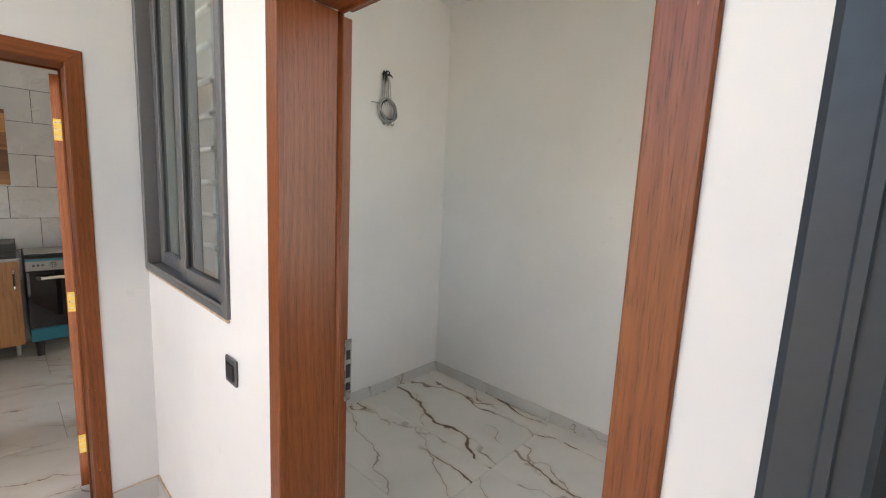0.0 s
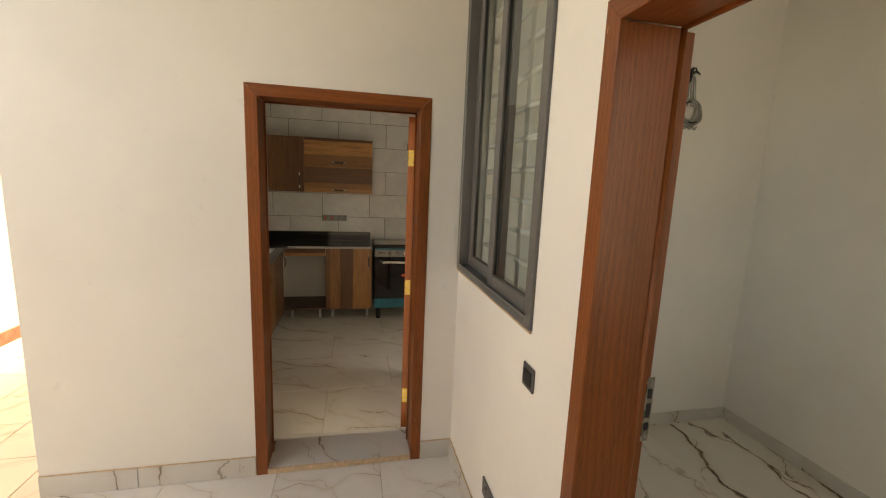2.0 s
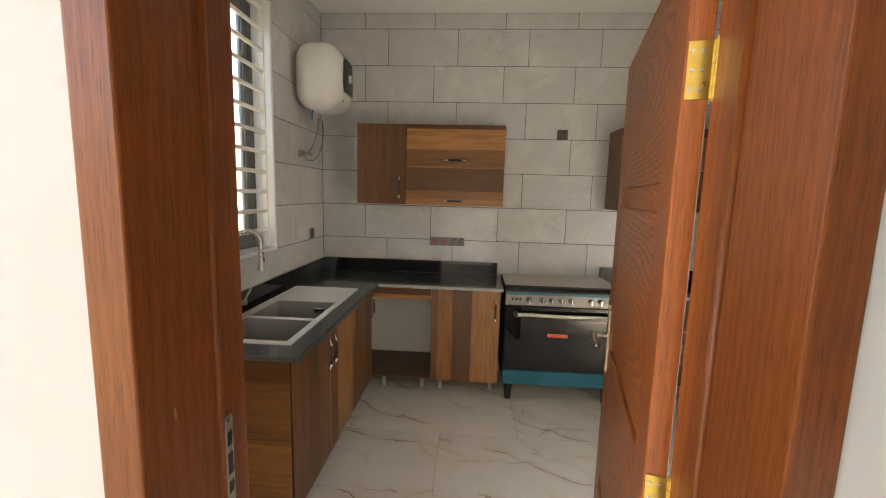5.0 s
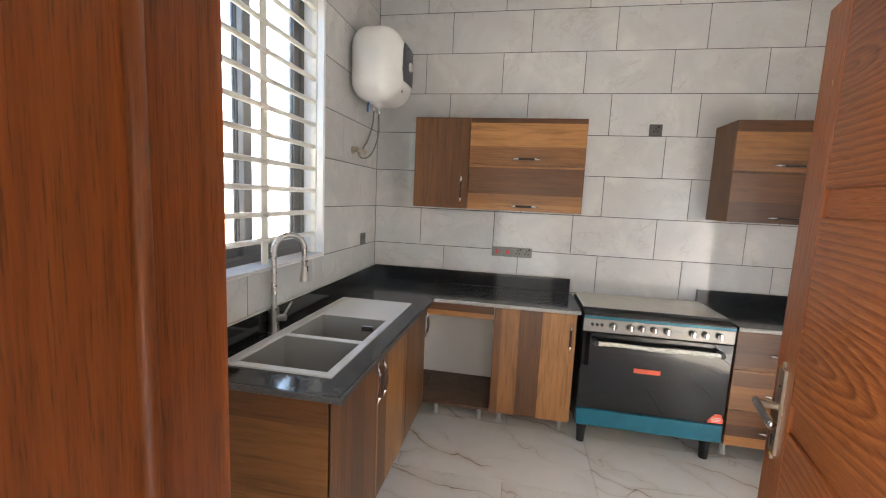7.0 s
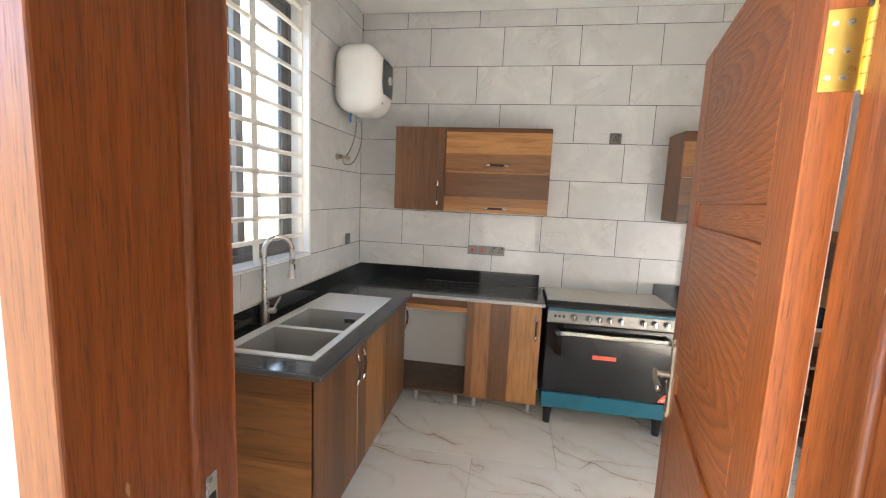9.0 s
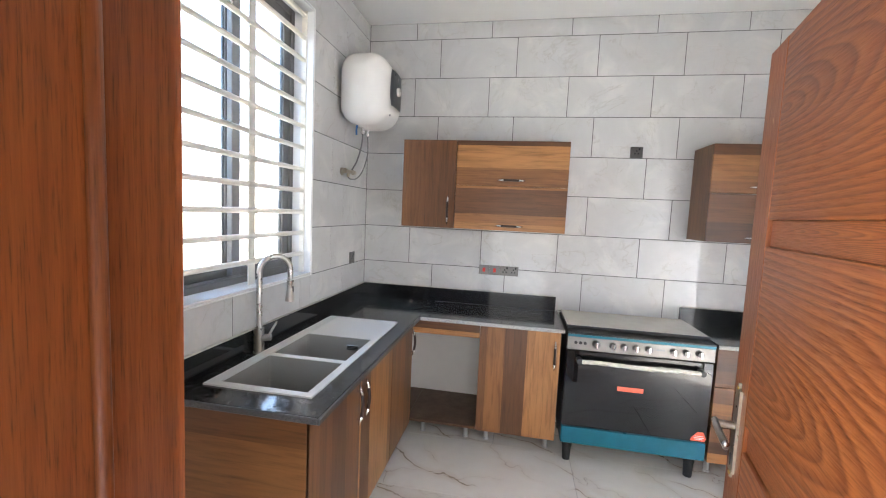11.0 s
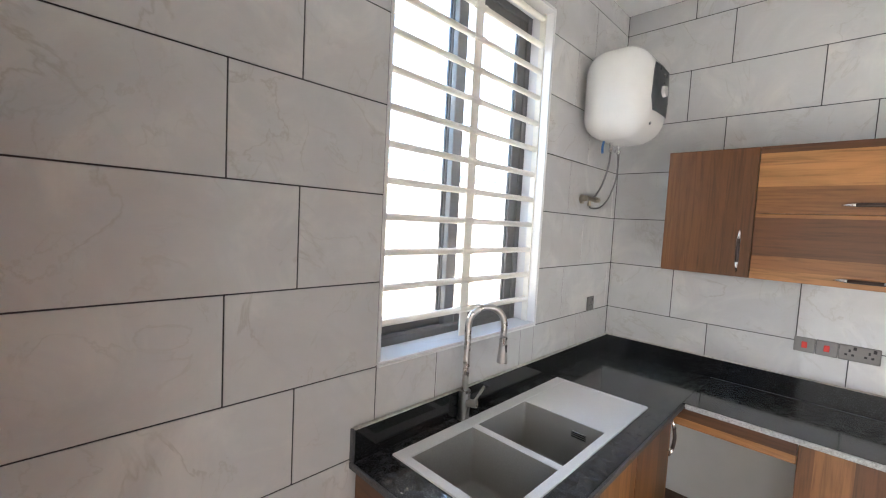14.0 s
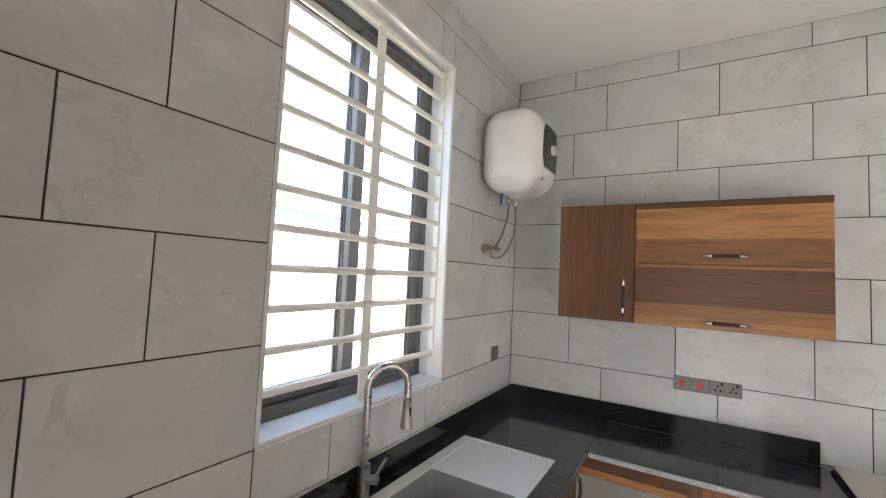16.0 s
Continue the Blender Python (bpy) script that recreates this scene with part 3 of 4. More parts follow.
def lever_set(parent, x, z, face, out, point):
    """A long oval back plate with a keyhole and a lever; face: the leaf's y, out: -1 or 1, point: the lever's way."""
    bm = one(x - 0.021, x + 0.021, min(face, face + out * 0.007), max(face, face + out * 0.007), z - 0.135, z + 0.135)
    bmesh.ops.bevel(bm, geom=[e for e in bm.edges if abs(e.verts[0].co.y - e.verts[1].co.y) > 0.005], offset=0.018, segments=5, affect="EDGES")
    plate = part("handle_plate", bm, BRONZE, parent, "antique nickel back plate")
    bm = bmesh.new()
    rod(bm, (x, face, z + 0.012), (x, face + out * 0.05, z + 0.012), 0.010, 16)
    part("spindle", bm, BRONZE, plate)
    pts = [(x - point * 0.012, face + out * 0.05, z + 0.012), (x + point * 0.05, face + out * 0.054, z + 0.014), (x + point * 0.125, face + out * 0.050, z + 0.008)]
    bm = tube(pts, 0.009, 10)
    for v in bm.verts:
        v.co.z = z + 0.011 + (v.co.z - z - 0.011) * 1.25
    part("lever", bm, STEEL, plate, "brushed steel lever", smooth=True)
    bm = bmesh.new()
    rod(bm, (x, face + out * 0.006, z - 0.075), (x, face + out * 0.0085, z - 0.075), 0.0085, 16)
    box(bm, x - 0.004, x + 0.004, face + out * 0.006, face + out * 0.0085, z - 0.1, z - 0.075)
    part("keyhole", bm, BLACK, plate)
    for dz in (-0.122, 0.122):
        bm = bmesh.new()
        rod(bm, (x, face + out * 0.006, z + dz), (x, face + out * 0.009, z + dz), 0.0055, 10)
        part("screw", bm, BRASS, plate)


HX, HY, LEAF_TURN = 1.772, -2.902, -103.0
leaf = thing("door_1", (HX, HY, 0.0), "wide-open reddish-brown varnished panelled wooden kitchen door", "door", kind="structure", turn=LEAF_TURN)
leaf["local"] = 1
LW, LT, LH = 0.868, -0.050, 2.112
y0, y1 = LT, -0.006
for x0, x1 in ((-LW, -LW + 0.125), (-0.118, -0.003)):
    part("stile", one(x0, x1, y0, y1, 0.008, LH, bevel=0.002), WOOD_Z, leaf)
zs = [0.008, 0.49, 0.555, 1.06, 1.13, 1.60, 1.665, LH]
for k in range(7):
    wide = k % 2 == 0
    d = 0.0005 if wide else 0.010
    part("panel" if wide else "sunk_rail", one(-LW + 0.1252, -0.1182, y0 + d, y1 - d, zs[k] + 0.0005, zs[k + 1] - 0.0005, bevel=0.0022 if wide else 0.0), WOOD_P, leaf)
lever_set(leaf, -LW + 0.062, 1.085, y0, -1, 1)
lever_set(leaf, -LW + 0.062, 1.085, y1, 1, 1)
part("latch_plate", one(-LW - 0.0015, -LW + 0.001, -0.040, -0.016, 0.97, 1.20), BRASS, leaf, "brass latch plate")
for z in (0.25, 1.02, 1.86):
    h = part("hinge", one(-0.004, -0.0005, y0 + 0.004, y1, z - 0.05, z + 0.05), BRASS, leaf, "polished brass butt hinge")
    bm = bmesh.new()
    for k in range(5):
        rod(bm, (0.002, 0.0, z - 0.05 + k * 0.02), (0.002, 0.0, z - 0.0315 + k * 0.02), 0.0065, 12)
    rod(bm, (0.002, 0, z - 0.056), (0.002, 0, z + 0.056), 0.0045, 12)
    part("knuckle", bm, BRASS, h)
    for dz in (-0.033, 0.0, 0.033):
        for yy in (y0 + 0.012, y1 - 0.016):
            bm = bmesh.new()
            rod(bm, (-0.001, yy, z + dz), (0.0006, yy, z + dz), 0.004, 10)
            part("screw", bm, STEEL, h)
    fl = part("frame_flap", one(0.0, 0.044, 0.002, 0.0042, z - 0.05, z + 0.05), BRASS, kitchen_frame)
    fl.matrix_parent_inverse = kitchen_frame.matrix_basis.inverted() @ pose(HX + 0.001, HY - 0.004, 0, 0, 0, -90)


# ---- windows ----
def sliding_window(name, loc, w, h, label, proud=0.208, foot=0.028):
    """Two-leaf sliding aluminium window; local x along the wall, y outwards from the room's face."""
    win = thing(name, loc, label, "window", kind="structure", turn=90)
    win["local"] = 1
    f, o0, o1 = 0.045, 0.125, proud
    part("window_frame", boxes((0, f, o0, o1, 0, h), (w - f, w, o0, o1, 0, h), (f, w - f, o0, o1, 0, foot), (f, w - f, o0, o1, h - f, h), bevel=0.003), ALU, win)
    part("track", boxes((f, w - f, o0 + 0.002, o0 + 0.006, foot, foot + 0.012), (f, w - f, o1 - 0.006, o1 - 0.002, foot, foot + 0.012)), ALU, win)
    mid, s = w / 2, 0.062
    for a, b, d0 in ((f - 0.005, mid + 0.020, 0.170), (mid - 0.042, w - f + 0.005, 0.134)):
        d1, z0, z1 = d0 + 0.032, foot + 0.002, h - f + 0.006
        sash = part("sash", boxes((a, a + s, d0, d1, z0, z1), (b - s, b, d0, d1, z0, z1), (a + s, b - s, d0, d1, z0, z0 + s), (a + s, b - s, d0, d1, z1 - s, z1), bevel=0.003), ALU, win)
        pane = part("pane", one(a + s - 0.004, b - s + 0.004, d0 + 0.014, d0 + 0.018, z0 + s, z1 - s), GLASS, sash, "clear glass pane")
        pane.visible_shadow = False
        part("gasket", boxes((a + s, a + s + 0.004, d0 + 0.010, d0 + 0.022, z0 + s, z1 - s), (b - s - 0.004, b - s, d0 + 0.010, d0 + 0.022, z0 + s, z1 - s)), BLACK, sash)
    part("catch", one(f + 0.025, f + 0.045, 0.140, 0.146, 0.09, 0.14, bevel=0.003), GREYP, win)
    return win


def grille(name, loc, w, h, first, pitch, count, label):
    g = thing(name, loc, label, "window grille", turn=90)
    g["local"] = 1
    part("upright", one(w / 2 - 0.026, w / 2 + 0.026, 0.052, 0.060, 0.004, h - 0.004, bevel=0.002), BARS, g)
    for x0 in (0.003, w - 0.018):
        part("side_strip", one(x0, x0 + 0.015, 0.040, 0.072, 0.004, h - 0.004, bevel=0.002), BARS, g)
    for k in range(count):
        z = first + k * pitch
        bm = bmesh.new()
        rod(bm, (0.006, 0.056, z), (w - 0.006, 0.056, z), 0.0135, 20)
        part("bar", bm, BARS, g, smooth=False)
        for x in (w / 2 - 0.032, w / 2 + 0.032):
            bm = bmesh.new()
            rod(bm, (x - 0.006, 0.056, z), (x + 0.006, 0.056, z), 0.0165, 12)
            part("weld_collar", bm, BARS, g)
    return g


W1, H1 = KW[1] - KW[0], KW[3] - KW[2]
sliding_window("window_1", (0, KW[0], KW[2]), W1, H1, "dark grey aluminium sliding kitchen window with clear panes", foot=0.044)
grille("window_grille", (0, KW[0], KW[2]), W1, H1, 0.13, 0.1305, 12, "cream-painted steel burglar bars inside the kitchen window")
porch_window = sliding_window("window_2", (BX1, FW[0], FW[2]), FW[1] - FW[0], FW[3] - FW[2], "dark grey aluminium sliding window between porch and empty room", 0.224)
grille("window_grille", (BX1, FW[0], FW[2]), FW[1] - FW[0], FW[3] - FW[2], 0.152, 0.1412, 10, "cream-painted steel burglar bars inside the porch window")
part("sealant_bead", one(0.0, FW[1] - FW[0], 0.2115, 0.2215, -0.012, -0.0005, bevel=0.003), SANDY, porch_window, "beige plaster bead")
rv = thing("window_reveal", (0, KW[0], KW[2]), "white glossy tiled reveal and sill of the kitchen window", "window sill", kind="structure")
for n, r in (("sill_tile", (-0.125, 0.006, KW[0], KW[1], KW[2], KW[2] + 0.012)), ("head_tile", (-0.125, 0.004, KW[0], KW[1], KW[3] - 0.010, KW[3])),
             ("side_tile", (-0.125, 0.004, KW[0], KW[0] + 0.010, KW[2] + 0.0125, KW[3] - 0.0105)), ("side_tile", (-0.125, 0.004, KW[1] - 0.010, KW[1], KW[2] + 0.0125, KW[3] - 0.0105))):
    part(n, one(*r, bevel=0.002), WTILE, rv)
for r in ((-0.003, 0.009, KW[0] - 0.003, KW[1] + 0.003, KW[2] - 0.008, KW[2]), (-0.003, 0.007, KW[0] - 0.005, KW[0], KW[2], KW[3]),
          (-0.003, 0.007, KW[1], KW[1] + 0.005, KW[2], KW[3]), (-0.003, 0.007, KW[0] - 0.003, KW[1] + 0.003, KW[3], KW[3] + 0.006)):
    part("edge_trim", one(*r, bevel=0.002), WHITEP, rv)

# tall aluminium sliding door beside the empty room's doorway
ad = thing("door_2", (BX0, AD[1], PZ), "dark grey aluminium glazed sliding door in the porch wall", "sliding door", kind="structure")
part("door_track", boxes((BX0 - 0.03, BX1, AD[1] - 0.07, AD[1], PZ, AD[2]), (BX0 - 0.03, BX1, AD[0], AD[0] + 0.07, PZ, AD[2]), (BX0 - 0.03, BX1, AD[0] + 0.07, AD[1] - 0.07, AD[2] - 0.07, AD[2]), (BX0 - 0.03, BX1, AD[0] + 0.07, AD[1] - 0.07, PZ, PZ + 0.04), bevel=0.006), ALU_DOOR, ad)
part("track_lip", one(BX0 - 0.036, BX0 - 0.0305, AD[1] - 0.046, AD[1] - 0.034, PZ, AD[2], bevel=0.002), ALU_DOOR, ad)
for a, b, d in ((AD[0] + 0.06, -6.56, 0.03), (-6.63, AD[1] - 0.06, 0.08)):
    s = part("sliding_leaf", boxes((BX0 + d, BX0 + d + 0.04, a, a + 0.09, PZ + 0.04, AD[2] - 0.07), (BX0 + d, BX0 + d + 0.04, b - 0.09, b, PZ + 0.04, AD[2] - 0.07),
             (BX0 + d, BX0 + d + 0.04, a + 0.09, b - 0.09, PZ + 0.04, PZ + 0.14), (BX0 + d, BX0 + d + 0.04, a + 0.09, b - 0.09, AD[2] - 0.16, AD[2] - 0.07), bevel=0.004), ALU_DOOR, ad)
    pn = part("pane", one(BX0 + d + 0.018, BX0 + d + 0.023, a + 0.085, b - 0.085, PZ + 0.135, AD[2] - 0.155), GLASS, s, "clear glass pane")

# ---- worktops ----
def worktop(name, rect, holes, splash, label, at):
    """A granite slab with a paler sawn front edge and a splashback."""
    w = thing(name, at, label, "worktop")
    part("slab", pierced("z", rect, holes, 0.892, 0.916), GRANITE_SHEEN, w)
    for q in splash:
        sb = part("splashback", one(*q, bevel=0.0015), GRANITE, w)
        part("sealant_line", one(q[0] + 0.001, q[1] - 0.001, q[2] + 0.001, q[3] - 0.001, q[5] - 0.0005, q[5] + 0.004, bevel=0.001), PUTTY, sb, "pale grey sealant line")
    return w


SX0, SX1, SY0, SY1 = 0.07, 0.541, -1.922, -0.775
cx0, cx1, cy0, cy1 = SX0 + 0.02, SX1 - 0.02, SY0 + 0.02, SY1 - 0.02
left_top = worktop("worktop", (0.0015, 0.632, -2.045, -0.022), [(cx0, cx1, cy0, cy1)],
                   [(0.0015, 0.021, -2.0455, -0.0015, 0.9165, 1.028)], "black speckled granite worktop round the sink", (0.3, -1.2, 0.892))
part("front_edge", one(0.6322, 0.643, -2.0555, -0.574, 0.8915, 0.9155, bevel=0.003), EDGE, left_top, "dark polished granite edge")
part("end_edge", one(0.0015, 0.632, -2.0555, -2.0452, 0.8915, 0.9155, bevel=0.003), EDGE, left_top, "dark polished granite edge")
part("splash_end", one(0.0015, 0.021, -2.0540, -2.0458, 0.9165, 1.030, bevel=0.001), EDGE, left_top, "dark polished granite edge")
mid_top = worktop("worktop", (0.634, 1.625, -0.562, -0.022), [], [(0.0215, 1.606, -0.021, -0.0015, 0.874, 1.028)], "black speckled granite worktop between corner and cooker", (1.1, -0.3, 0.892))
part("joint_line", one(0.640, 1.604, -0.0240, -0.0212, 0.9155, 0.9172, bevel=0.0005), EDGE, mid_top, "thin grey joint at the splashback")
part("front_edge", one(0.644, 1.625, -0.573, -0.5622, 0.8915, 0.9155, bevel=0.003), EDGE_PALE, mid_top, "pale sawn granite edge")
right_top = worktop("worktop", (2.535, RX - 0.0225, -0.592, -0.022), [], [(2.512, RX - 0.022, -0.021, -0.0015, 0.874, 1.024), (RX - 0.0215, RX - 0.0015, -0.592, -0.0015, 0.874, 1.024)],
                    "black speckled granite worktop over the drawers", (3.0, -0.3, 0.892))
part("front_edge", one(2.535, RX - 0.002, -0.603, -0.5922, 0.8915, 0.9155, bevel=0.003), EDGE_PALE, right_top, "pale sawn granite edge")

# ---- sink and tap ----
def basin(x0, x1, y0, y1, z0, z1, wall):
    """One open-topped tub with walls, a floor and slightly rounded inner corners."""
    bm = bmesh.new()

    def ring(d, z):
        return [bm.verts.new(p) for p in ((x0 - d, y0 - d, z), (x1 + d, y0 - d, z), (x1 + d, y1 + d, z), (x0 - d, y1 + d, z))]

    rings = [ring(wall, z0 - wall), ring(wall, z1), ring(0, z1), ring(0, z0)]
    for lo, hi in zip(rings, rings[1:]):
        for k in range(4):
            bm.faces.new((lo[k], lo[(k + 1) % 4], hi[(k + 1) % 4], hi[k]))
    bm.faces.new(rings[0][::-1])
    bm.faces.new(rings[3])
    inner = [e for e in bm.edges if {v for v in e.verts} <= set(rings[2] + rings[3]) and not {v for v in e.verts} <= set(rings[2])]
    bmesh.ops.bevel(bm, geom=inner, offset=0.012, segments=3, affect="EDGES", profile=0.5)
    bmesh.ops.recalc_face_normals(bm, faces=bm.faces)
    return bm


sink = thing("kitchen_sink", (0.3, -1.35, 0.916), "grey composite double-bowl sink with a pale rim and drainer", "sink")
ZT = 0.923
b1, b2 = (SY0 + 0.035, -1.552), (-1.522, -1.172)
bx0, bx1 = SX0 + 0.052, SX1 - 0.034
part("rim", boxes((SX0, bx0, SY0, SY1, 0.9162, ZT), (bx1, SX1, SY0, SY1, 0.9162, ZT), (bx0, bx1, SY0, b1[0], 0.9162, ZT), (bx0, bx1, SY1 - 0.012, SY1, 0.9162, ZT)), RIM, sink)
part("divider", one(bx0, bx1, b1[1] - 0.002, b2[0] + 0.002, 0.9162, ZT - 0.002, bevel=0.0025), RIM, sink)
part("drainer", boxes((bx0, bx1, b2[1], SY1 - 0.012, 0.9162, ZT - 0.003)), RIM, sink)
for k, (a, b) in enumerate((b1, b2)):
    bm = basin(bx0, bx1, a, b, 0.70, 0.9158, 0.008)
    bowl = part("bowl", bm, SINK, sink, "grey composite bowl")
    bm = bmesh.new()
    rod(bm, ((bx0 + bx1) / 2, (a + b) / 2, 0.70), ((bx0 + bx1) / 2, (a + b) / 2, 0.704), 0.045, 24)
    part("strainer", bm, STEEL, bowl, "round steel strainer")
ov = part("overflow", one(0.36, 0.43, b2[1] - 0.003, b2[1] + 0.0005, 0.845, 0.875, bevel=0.0008), CHROME, sink, "slotted chrome overflow")
for z in (0.851, 0.860, 0.868):
    part("slot", one(0.364, 0.426, b2[1] - 0.0036, b2[1] - 0.002, z - 0.0022, z + 0.0022), BLACK, ov)

TX, TY = 0.047, -1.525
tap = thing("kitchen_tap", (TX, TY, 0.916), "brushed steel pull-out kitchen tap with a swan neck", "tap")
bm = bmesh.new()
rod(bm, (TX, TY, 0.916), (TX, TY, 0.921), 0.028, 24)
rod(bm, (TX, TY, 0.921), (TX, TY, 1.04), 0.0245, 28)
part("body", bm, STEEL, tap)
dx, dy = 0.088, 0.130
rr = math.hypot(dx, dy) / 2
ux, uy = dx / rr / 2, dy / rr / 2
neck = [(TX, TY, 1.03), (TX, TY, 1.15), (TX, TY, 1.30)]
for k in range(0, 9):
    a = math.pi * k / 8
    neck.append((TX + ux * rr * (1 - math.cos(a)), TY + uy * rr * (1 - math.cos(a)), 1.315 + rr * math.sin(a)))
neck.append((TX + dx, TY + dy, 1.27))
part("swan_neck", tube(neck, 0.0142, 18), STEEL, tap, smooth=True)
bm = bmesh.new()
rod(bm, (TX + dx, TY + dy, 1.265), (TX + dx, TY + dy, 1.225), 0.0165, 20)
rod(bm, (TX + dx, TY + dy, 1.225), (TX + dx, TY + dy, 1.156), 0.0165, 20, 0.0245)
bmesh.ops.rotate(bm, verts=bm.verts, cent=(TX + dx, TY + dy, 1.2), matrix=Matrix.Rotation(0, 3, "X"))
head = part("spray_head", bm, STEEL, tap)
part("button", one(TX + dx + 0.012, TX + dx + 0.019, TY + dy - 0.006, TY + dy + 0.006, 1.20, 1.235, bevel=0.002), BLACK, head)
bm = bmesh.new()
rod(bm, (TX + 0.015, TY, 0.99), (TX + 0.058, TY + 0.012, 0.995), 0.0165, 20)
knob = part("lever_hub", bm, STEEL, tap)
bm = bmesh.new()
rod(bm, (TX + 0.045, TY + 0.010, 1.0), (TX + 0.075, TY + 0.035, 1.07), 0.006, 12)
part("lever", bm, STEEL, knob)


# ---- cabinets ----
def bow_handle(parent, centre, along, out, length=0.215):
    """A slim bow handle: dark wooden grip between two pointed chrome ends."""
    c, a, o = Vector(centre), Vector(along), Vector(out)
    pts = [c - a * length / 2 + o * 0.006, c - a * length * 0.28 + o * 0.024, c + o * 0.030, c + a * length * 0.28 + o * 0.024, c + a * length / 2 + o * 0.006]
    grip = part("handle", tube([pts[1], pts[2], pts[3]], 0.0085, 10), HANDLE, parent, "dark wood grip with chrome ends", smooth=True)
    for s in (-1, 1):
        bm = bmesh.new()
        rod(bm, c + a * s * length * 0.27 + o * 0.0245, c + a * s * length / 2 + o * 0.012, 0.0092, 12, 0.0035)
        part("handle_end", bm, CHROME, grip, smooth=True)
        bm = bmesh.new()
        rod(bm, c + a * s * length * 0.36 + o * 0.001, c + a * s * length * 0.36 + o * 0.022, 0.004, 8)
        part("handle_post", bm, CHROME, grip)


def feet(parent, spots, top):
    for x, y in spots:
        bm = bmesh.new()
        rod(bm, (x, y, 0.0), (x, y, 0.012), 0.022, 16)
        rod(bm, (x, y, 0.012), (x, y, top), 0.017, 16)
        part("foot", bm, FOOT, parent, "grey plastic foot")


ZB, ZC = 0.145, 0.890
# under the sink: two doors facing the room, end panel facing the door
c1 = thing("base_cabinet", (0.3, -1.5, 0.0), "brown striped board base cabinet under the sink", "cabinet", "base cabinets")
part("end_panel", one(0.022, 0.588, -2.040, -2.022, 0.06, ZC, bevel=0.001), LAM_END, c1, "brown board with level grain")
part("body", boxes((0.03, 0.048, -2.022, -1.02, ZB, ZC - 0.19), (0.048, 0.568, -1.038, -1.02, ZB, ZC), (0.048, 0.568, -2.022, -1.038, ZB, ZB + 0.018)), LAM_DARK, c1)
for a, b, h in ((-2.038, -1.530, -1.572), (-1.526, -1.022, -1.488)):
    d = part("door", one(0.570, 0.588, a, b, ZB - 0.02, ZC - 0.004, bevel=0.0012), LAM_Z_Y, c1)
    bow_handle(d, (0.588, h, 0.735), (0, 0, 1), (1, 0, 0), 0.19)
feet(c1, ((0.52, -1.95), (0.52, -1.1), (0.08, -1.95), (0.08, -1.1)), ZB)
c2 = thing("base_cabinet", (0.3, -0.6, 0.0), "brown striped board corner base cabinet", "cabinet", "base cabinets")
part("body", boxes((0.03, 0.048, -1.018, -0.02, ZB, ZC), (0.048, 0.568, -1.018, -1.0, ZB, ZC), (0.048, 0.568, -1.0, -0.02, ZB, ZB + 0.018)), LAM_DARK, c2)
d = part("door", one(0.570, 0.588, -1.018, -0.545, ZB - 0.02, ZC - 0.004, bevel=0.0012), LAM_Z_Y, c2)
bow_handle(d, (0.588, -0.588, 0.735), (0, 0, 1), (1, 0, 0), 0.19)
feet(c2, ((0.52, -0.95), (0.08, -0.95), (0.52, -0.1)), ZB)
# open niche with a white back and a board at the bottom
c3 = thing("base_cabinet", (0.83, -0.3, 0.0), "open brown board niche with a white back panel", "cabinet", "base cabinets")
part("rail", one(0.592, 1.064, -0.560, -0.542, 0.800, ZC - 0.002, bevel=0.001), LAM_X_Z, c3)
part("back_panel", one(0.052, 1.05, -0.040, -0.026, ZB + 0.019, ZC), ENAMEL, c3, "white board back panel")
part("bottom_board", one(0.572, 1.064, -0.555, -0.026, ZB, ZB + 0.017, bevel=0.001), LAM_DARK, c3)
feet(c3, ((0.985, -0.40), (0.66, -0.40)), ZB)
c4 = thing("base_cabinet", (1.33, -0.3, 0.0), "brown striped board base cabinet beside the cooker", "cabinet", "base cabinets")
part("body", boxes((1.066, 1.084, -0.542, -0.026, ZB, ZC), (1.587, 1.605, -0.542, -0.026, ZB, ZC), (1.084, 1.587, -0.542, -0.026, ZB, ZB + 0.018), (1.084, 1.587, -0.045, -0.027, ZB + 0.018, ZC)), LAM_Z_Y, c4)
d = part("door", one(1.067, 1.604, -0.561, -0.543, ZB - 0.002, ZC - 0.002, bevel=0.0012), LAM_Z_X, c4)
bow_handle(d, (1.570, -0.561, 0.735), (0, 0, 1), (0, -1, 0), 0.2)
feet(c4, ((1.136, -0.39), (1.561, -0.39), (1.136, -0.08), (1.561, -0.08)), ZB)
c5 = thing("drawer_cabinet", (2.84, -0.3, 0.0), "brown striped board cabinet with three drawers", "cabinet", "base cabinets")
part("body", boxes((2.550, 2.568, -0.542, -0.026, ZB, ZC), (3.112, 3.130, -0.542, -0.026, ZB, ZC), (2.568, 3.112, -0.542, -0.026, ZB, ZB + 0.018)), LAM_Z_Y, c5)
for a, b, h in ((0.640, ZC - 0.003, 0.747), (0.380, 0.636, 0.492), (ZB - 0.005, 0.376, 0.248)):
    d = part("drawer_front", one(2.550, 3.130, -0.561, -0.543, a, b, bevel=0.0012), LAM_X_Z, c5)
    bow_handle(d, (2.838, -0.561, h), (1, 0, 0), (0, -1, 0), 0.215)
feet(c5, ((2.62, -0.41), (3.06, -0.41), (2.62, -0.08), (3.06, -0.08)), ZB)
c6 = thing("shelf_cabinet", (3.29, -0.3, 0.0), "open dark brown board shelf unit below the worktop", "cabinet", "base cabinets")
